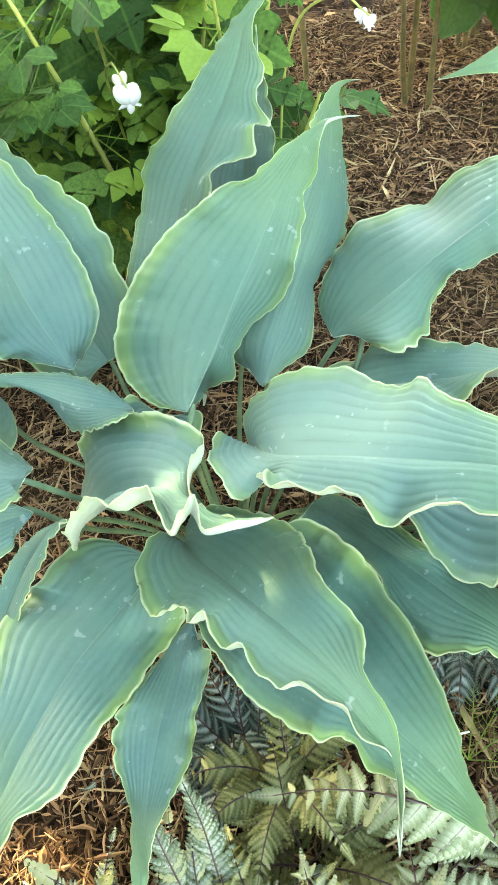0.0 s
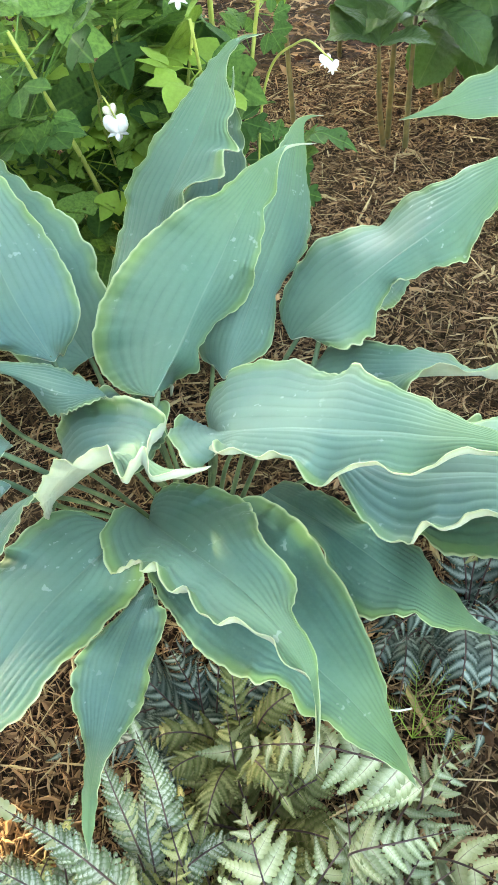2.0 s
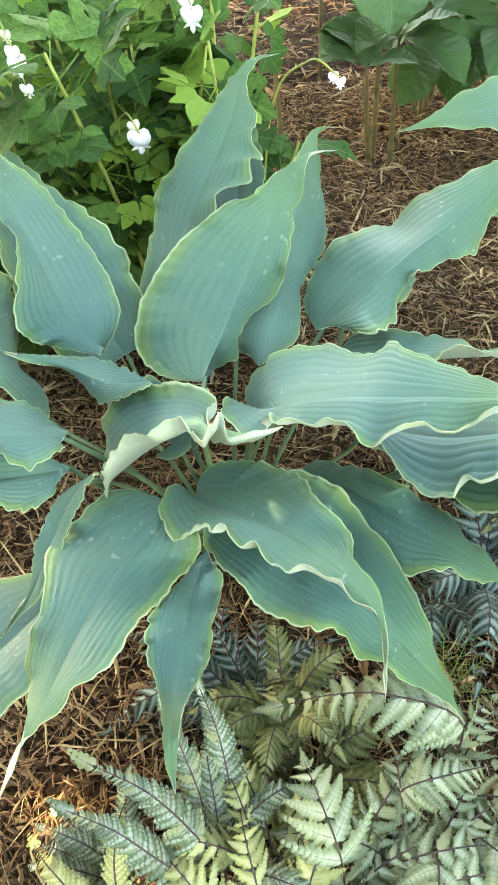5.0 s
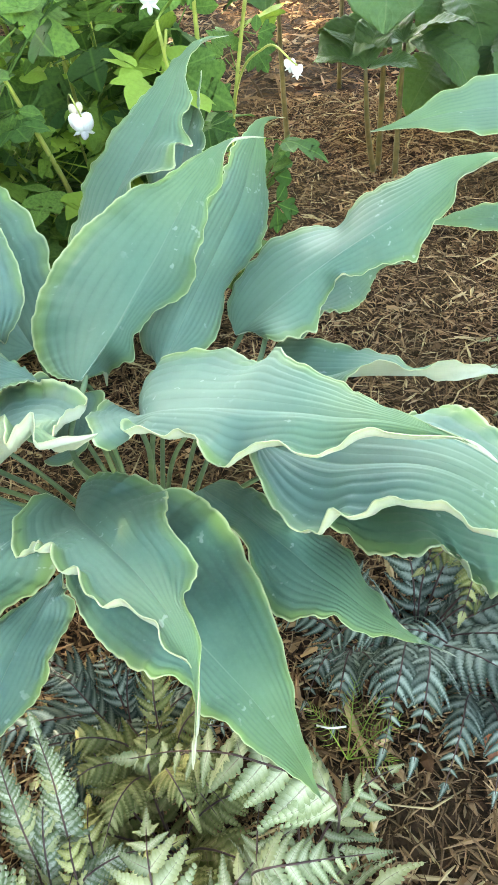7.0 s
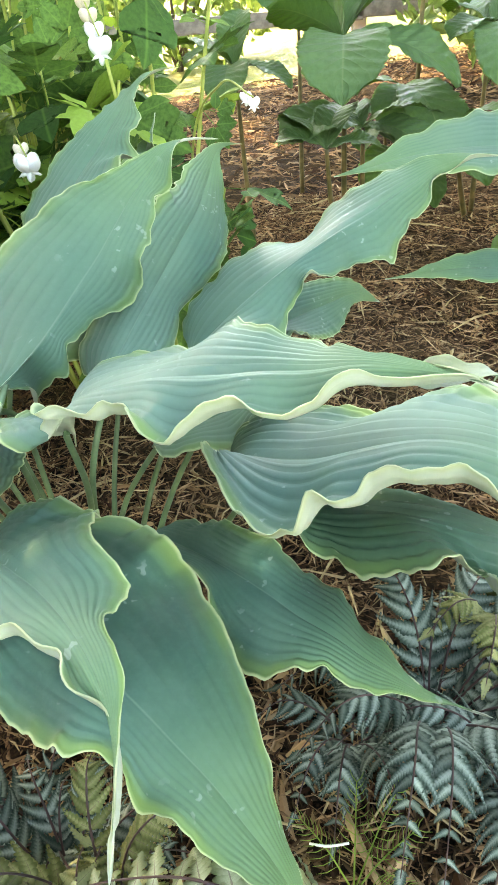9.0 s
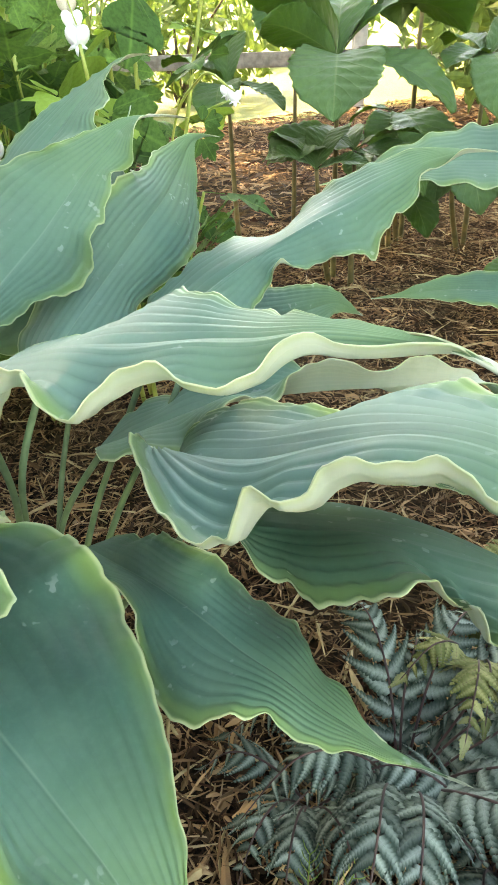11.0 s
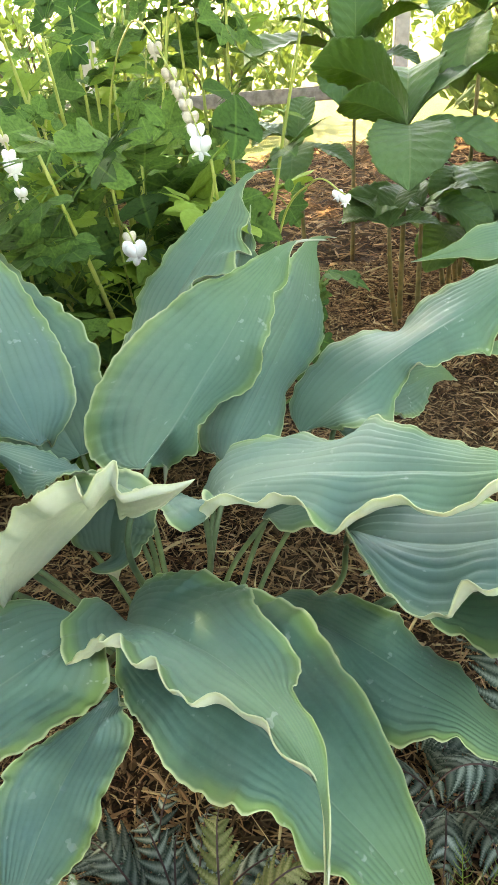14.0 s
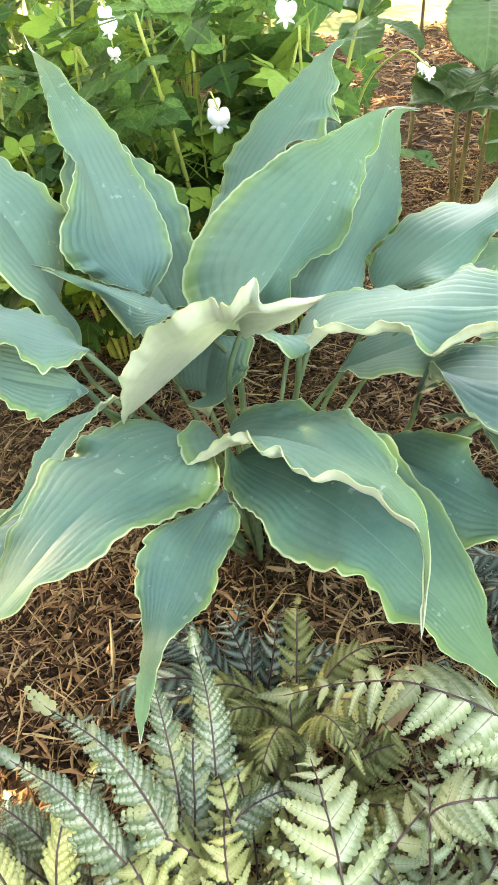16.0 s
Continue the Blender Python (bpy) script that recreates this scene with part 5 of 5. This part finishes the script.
rodgersia((0.76, 1.82, 0.03), [((0.735, 1.76, 0.455), ((0.86, 1.7, 0.47), (0.62, 1.66, 0.44), (0.72, 1.57, 0.35), (0.86, 1.85, 0.5), (0.68, 1.92, 0.47))), ((0.66, 1.68, 0.28), ((0.75, 1.6, 0.29), (0.6, 1.56, 0.2), (0.68, 1.5, 0.19), (0.56, 1.7, 0.29)))], RODS)
rodgersia((0.58, 1.86, 0.0), [((0.56, 1.81, 0.2), ((0.465, 1.66, 0.13, -20), (0.62, 1.66, 0.1), (0.7, 1.76, 0.17), (0.48, 1.93, 0.22), (0.62, 1.94, 0.22))), ((0.54, 1.9, 0.25), ((0.47, 1.8, 0.2), (0.6, 1.8, 0.22), (0.44, 1.93, 0.25)))], "young dark green rodgersia low under taller leaves")
rodgersia((0.74, 1.32, 0.02), [((0.73, 1.3, 0.16), ((0.63, 1.25, 0.12), (0.73, 1.17, 0.1), (0.83, 1.24, 0.13), (0.7, 1.4, 0.16)))], "young dark green rodgersia low under taller leaves")
rodgersia((0.84, 1.6, 0.03), [((0.83, 1.56, 0.27), ((0.74, 1.46, 0.22), (0.86, 1.4, 0.2), (0.96, 1.5, 0.24), (0.8, 1.7, 0.29))), ((0.9, 1.5, 0.15), ((0.84, 1.38, 0.1), (1.0, 1.42, 0.12), (0.8, 1.5, 0.15)))], "young dark green rodgersia low under taller leaves")
rodgersia((1.0, 1.95, 0.04), [((0.98, 1.9, 0.46), ((0.84, 1.84, 0.42), (0.96, 1.7, 0.38), (1.15, 1.8, 0.43), (1.1, 2.05, 0.5), (0.88, 2.06, 0.5)))], RODS)


# ---- small litter ----
DEADWOOD = plain("dead_twig", (0.09, 0.045, 0.03), (0.2, 0.11, 0.07), 0.8, 120)
DRY = plain("dry_stalk", (0.55, 0.42, 0.08), (0.7, 0.56, 0.16), 0.6, 90)
twig = base("twig", (0.43, 0.39, 0.0), "thin reddish brown dead twig lying on mulch", "twig")
part("stick", tube("stick", smooth_line([(-0.045, -0.03, 0.022), (-0.012, -0.002, 0.03), (0.03, 0.012, 0.03), (0.1, 0.02, 0.026)], 16), [0.002, 0.0034, 0.004, 0.003], DEADWOOD, 7), twig)
part("side_shoot", tube("side_shoot", smooth_line([(0.0, 0.003, 0.03), (0.022, -0.014, 0.033), (0.03, -0.035, 0.028)], 8), [0.002, 0.0015, 0.0008], DEADWOOD, 6), twig)
tagged(new("stalk", tube("stalk", smooth_line([(0.418, 0.33, 0.04), (0.428, 0.35, 0.045), (0.44, 0.372, 0.05)], 8), [0.0018, 0.0016, 0.001], DRY, 6)), "short bright yellow dry stalk standing by ferns", "dry stalk")
tagged(new("thread", tube("thread", smooth_line([(0.182, 0.305, 0.045), (0.196, 0.3, 0.05), (0.213, 0.303, 0.046)], 8), 0.0011, PETAL, 5)), "short pale thread of root lying on mulch", "root")


def uneven_lump(name, at, size, mat, seed, label):
    """A rounded lump with an uneven surface."""
    bm = bmesh.new()
    bmesh.ops.create_icosphere(bm, subdivisions=3, radius=1)
    for v in bm.verts:
        k = 1 + 0.25 * noise.noise(v.co * 1.3 + Vector((seed, 0, 0)))
        v.co = Vector((v.co.x * k * size[0], v.co.y * k * size[1], v.co.z * k * size[2]))
    for f in bm.faces:
        f.smooth = True
    me = bpy.data.meshes.new(name)
    bm.to_mesh(me)
    bm.free()
    me.materials.append(mat)
    ob = new(name, me)
    ob.location = at
    return tagged(ob, label, "stone")


# Unidentified dark rounded object; a stone-like lump stands in for it.
uneven_lump("stone", (0.475, 0.355, 0.012), (0.032, 0.026, 0.022), plain("dark_blue_black_lump", (0.012, 0.014, 0.018), (0.035, 0.038, 0.045), 0.6, 40), 2.0, "unidentified dark rounded object half sunk in mulch")


def fallen_leaf(at, size, turn, mat, seed, label):
    """A dry leaf, curled along its length."""
    r = np.random.default_rng(seed)
    s, u = np.linspace(0, 1, 18), np.linspace(-1, 1, 9)
    w = 0.3 * np.sin(math.pi * s**0.85) ** 0.8 * (1 + 0.06 * np.sin(s * 40))
    x = s[:, None] - 0.5 + 0 * u
    y = w[:, None] * u
    z = 0.5 * np.abs(y) ** 1.3 + 0.12 * np.sin(3 * s[:, None] + r.random()) + 0.03 * np.sin(9 * s[:, None] + 4 * u)
    grid = np.stack([x, y, z], -1) * size
    normal = np.cross(np.gradient(grid, axis=1), np.gradient(grid, axis=0))
    normal = -normal if normal[..., 2].mean() < 0 else normal
    normal /= np.linalg.norm(normal, axis=2)[..., None] + 1e-12
    uv = np.stack(np.broadcast_arrays((u * 0.5 + 0.5)[None, :], s[:, None]), -1)
    ob = new("dead_leaf", shell("dead_leaf", grid, uv, normal, 0.0008, [mat, mat]))
    ob.matrix_world = Matrix.Translation(at) @ Matrix.Rotation(radians(turn), 4, "Z")
    return tagged(ob, label, "dead leaf")


fallen_leaf((0.375, 0.3, 0.012), 0.05, 60, plain("russet_leaf", (0.16, 0.05, 0.025), (0.3, 0.12, 0.05), 0.6, 70), 1, "curled russet dead leaf lying on mulch")
fallen_leaf((0.52, 0.62, 0.022), 0.035, 160, plain("tan_leaf", (0.2, 0.12, 0.06), (0.34, 0.22, 0.12), 0.6, 70), 3, "small tan dead leaf on mulch")

# a feathery weed at the edge of the ferns
SPRIG = leafy("weed_leaf", (0.16, 0.28, 0.05), (0.28, 0.4, 0.08), 0.6, 0.3)
weed = base("weed", (0.215, 0.285, 0.0), "small feathery yellow-green weed among mulch", "weed")
for heading, long in ((80, 0.06), (20, 0.055), (140, 0.05), (-30, 0.045), (50, 0.07)):
    d = np.array([math.cos(radians(heading)), math.sin(radians(heading)), 0])
    line = smooth_line([np.zeros(3), d * long * 0.5 + [0, 0, 0.04], d * long + [0, 0, 0.06]], 14)
    shoot = part("shoot", tube("shoot", line, [0.0009, 0.0004], SPRIG, 5), weed)
    for k in range(4, 14):
        for sgn in (-1, 1):
            side = np.array([-d[1], d[0], 0.2]) * sgn * 0.016 * (1.3 - k / 14)
            part("leaflet", tube("leaflet", [line[k], line[k] + side * 0.6 + d * 0.004, line[k] + side + d * 0.01], [0.0007, 0.0009, 0.0003], SPRIG, 4, 0.4), shoot)


# ---- distance ----
def leaf_cloud(name, count, centre, half, size, mat, seed, shape=True):
    """A crown of many small bent leaves."""
    r = np.random.default_rng(seed)
    d = r.normal(size=(count, 3))
    d /= np.linalg.norm(d, axis=1)[:, None]
    lump = np.array([noise.noise((*(v * 2.1 + seed),)) for v in d])
    rad = r.uniform(0.25, 1, count) ** 0.5 * (1 + 0.45 * lump)
    p = np.array(centre) + d * rad[:, None] * np.array(half)
    a = r.normal(size=(count, 3))
    a /= np.linalg.norm(a, axis=1)[:, None]
    b = np.cross(a, r.normal(size=(count, 3)))
    b /= np.linalg.norm(b, axis=1)[:, None]
    n = np.cross(a, b)
    l = (size * r.uniform(0.6, 1.4, count))[:, None]
    v = np.stack([p - a * l, p - b * l * 0.45 + n * l * 0.12, p + a * l * 1.1 - n * l * 0.15, p + b * l * 0.45 + n * l * 0.12, p + n * 0.0], 1)
    f = np.array([(0, 1, 4), (1, 2, 4), (2, 3, 4), (3, 0, 4)])
    faces = (f[None] + 5 * np.arange(count)[:, None, None]).reshape(-1, 3)
    uv = np.tile(np.array([(0.5, 0), (0, 0.5), (0.5, 1), (1, 0.5), (0.5, 0.5)]), (count, 1))
    return mesh_from(name, v.reshape(-1, 3), faces.tolist(), mat, None, uv, smooth=False)


def shrub(at, half, count, size, seed, label, mat=None):
    plant = base("shrub", at, label, "shrub", "shrubs behind the bed")
    r = random.Random(seed)
    for _ in range(5):
        tip = np.array([r.uniform(-0.6, 0.6) * half[0], r.uniform(-0.6, 0.6) * half[1], half[2] * r.uniform(1.0, 1.6)])
        part("branch", tube("branch", smooth_line([(0, 0, -0.02), tip * 0.5 + [0, 0, 0.1], tip], 8), [0.02, 0.012, 0.005], BARK, 6), plant)
    part("crown", leaf_cloud("crown", count, (0, 0, half[2]), half, size, mat or SHRUB, seed), plant)
    return plant


LIT = "sunlit yellow-green shrub behind the garden bed"
for k, (x, y, hx, hz, n) in enumerate(((-1.5, 3.3, 0.6, 0.35, 900), (-0.75, 3.7, 0.5, 0.3, 800), (1.45, 3.3, 0.5, 0.42, 1300), (2.2, 3.2, 0.6, 0.5, 1000), (-0.2, 5.6, 0.7, 0.42, 900), (-1.6, 6.0, 0.9, 0.7, 1100), (1.9, 5.4, 0.7, 0.6, 1300), (3.0, 5.6, 0.9, 0.9, 1300), (0.9, 8.5, 1.2, 0.7, 1100), (-1.6, 9.5, 1.4, 0.9, 1100), (3.4, 8.8, 1.5, 1.2, 1300), (-3.8, 7.5, 1.3, 0.9, 1000))):
    shrub((x, y, bumpy(x, y) - 0.01), (hx, 0.4 + 0.25 * hx, hz), n, 0.045 + 0.006 * max(0, y - 4), 60 + k, LIT)


def fence():
    thing = base("fence", (0, 0, 0), "weathered grey rail fence with pale wooden posts", "fence")
    for x in (-2.6, -0.86, 0.88, 2.62):
        bm = bmesh.new()
        bmesh.ops.create_cube(bm, size=1, matrix=Matrix.Translation((x, 4.4, 0.6)) @ Matrix.Diagonal((0.085, 0.06, 1.4, 1)))
        bmesh.ops.bevel(bm, geom=bm.edges[:], offset=0.012, segments=2, affect="EDGES")
        me = bpy.data.meshes.new("post")
        bm.to_mesh(me)
        bm.free()
        me.materials.append(PALE_WOOD)
        part("post", me, thing)
    for z in (0.31,):
        for x in (-1.73, 0.01, 1.75):
            bm = bmesh.new()
            bmesh.ops.create_cube(bm, size=1, matrix=Matrix.Translation((x, 4.33, z + rng.uniform(-0.02, 0.02))) @ Matrix.Rotation(rng.uniform(-0.015, 0.015), 4, "Y") @ Matrix.Diagonal((1.78, 0.035, 0.075, 1)))
            bmesh.ops.bevel(bm, geom=bm.edges[:], offset=0.008, segments=2, affect="EDGES")
            me = bpy.data.meshes.new("rail")
            bm.to_mesh(me)
            bm.free()
            me.materials.append(OLD_WOOD)
            part("rail", me, thing)


fence()


def tree(at, height, crown_at, half, count, size, seed, label, radius=0.14):
    plant = base("tree", at, label, "tree", "trees round the bed")
    r = random.Random(seed)
    rel = np.array(crown_at) - np.array(at)
    trunk = part("trunk", tube("trunk", smooth_line([(0, 0, -0.05), rel * [0.12, 0.12, 0.45], rel * [0.5, 0.5, 0.9], rel], 16), [radius * 1.5, radius, radius * 0.7, radius * 0.3], BARK, 12), plant)
    for _ in range(7):
        tip = rel + np.array([r.uniform(-0.8, 0.8) * half[0], r.uniform(-0.8, 0.8) * half[1], r.uniform(-0.3, 0.5) * half[2]])
        part("limb", tube("limb", smooth_line([rel * 0.8, (rel + tip) / 2 + [0, 0, 0.15], tip], 10), [radius * 0.45, radius * 0.25, 0.02], BARK, 7), trunk)
    part("crown", leaf_cloud("crown", count, rel, half, size, CANOPY, seed), plant)


# Unseen tree added to block the sun; crown seed picked for where patches fall.
tree((-3.4, 4.6, 0.0), 4, (-2.0, 3.6, 3.3), (2.4, 2.3, 0.9), 7500, 0.12, 7735, "unseen tree with a low spreading leafy crown, added to shade the bed", 0.13)
# Unseen trees added all round to block low sky and deepen the shade.
for k, (x, y, cx, cy) in enumerate(((-4.6, -1.5, -3.6, -1.0), (-1.2, -5.2, -0.8, -4.2), (5.4, 0.2, 4.6, 0.4), (-4.9, -4.4, -4.0, -3.8), (4.9, 3.4, 4.4, 3.2), (6.0, -3.0, 5.4, -2.6), (-6.6, 1.4, -6.0, 1.2))):
    tree((x, y, 0.0), 4, (cx, cy, 1.9), (2.2, 2.2, 1.75), 6000, 0.19, 90 + k, "unseen leafy tree added round the bed to block low sky", 0.13)
# Unseen crown added to break up sunlight on the far ground.
tree((-4.6, 7.2, 0.0), 4, (-2.7, 6.0, 3.6), (2.3, 1.7, 0.8), 1500, 0.13, 131, "unseen tree beyond the fence, its open crown added to dapple far ground", 0.12)
tree((2.08, 4.6, 0.0), 4, (2.8, 5.8, 4.6), (2.0, 1.8, 1.2), 3500, 0.15, 141, "dark-trunked tree standing behind the garden bed", 0.075)
# Unseen crown added overhead to cut the light from the zenith.
tree((2.9, -1.6, 0.0), 5, (0.3, 0.35, 4.7), (2.3, 2.3, 0.8), 4500, 0.15, 151, "unseen tall tree, its crown added over the bed to block overhead sky", 0.15)
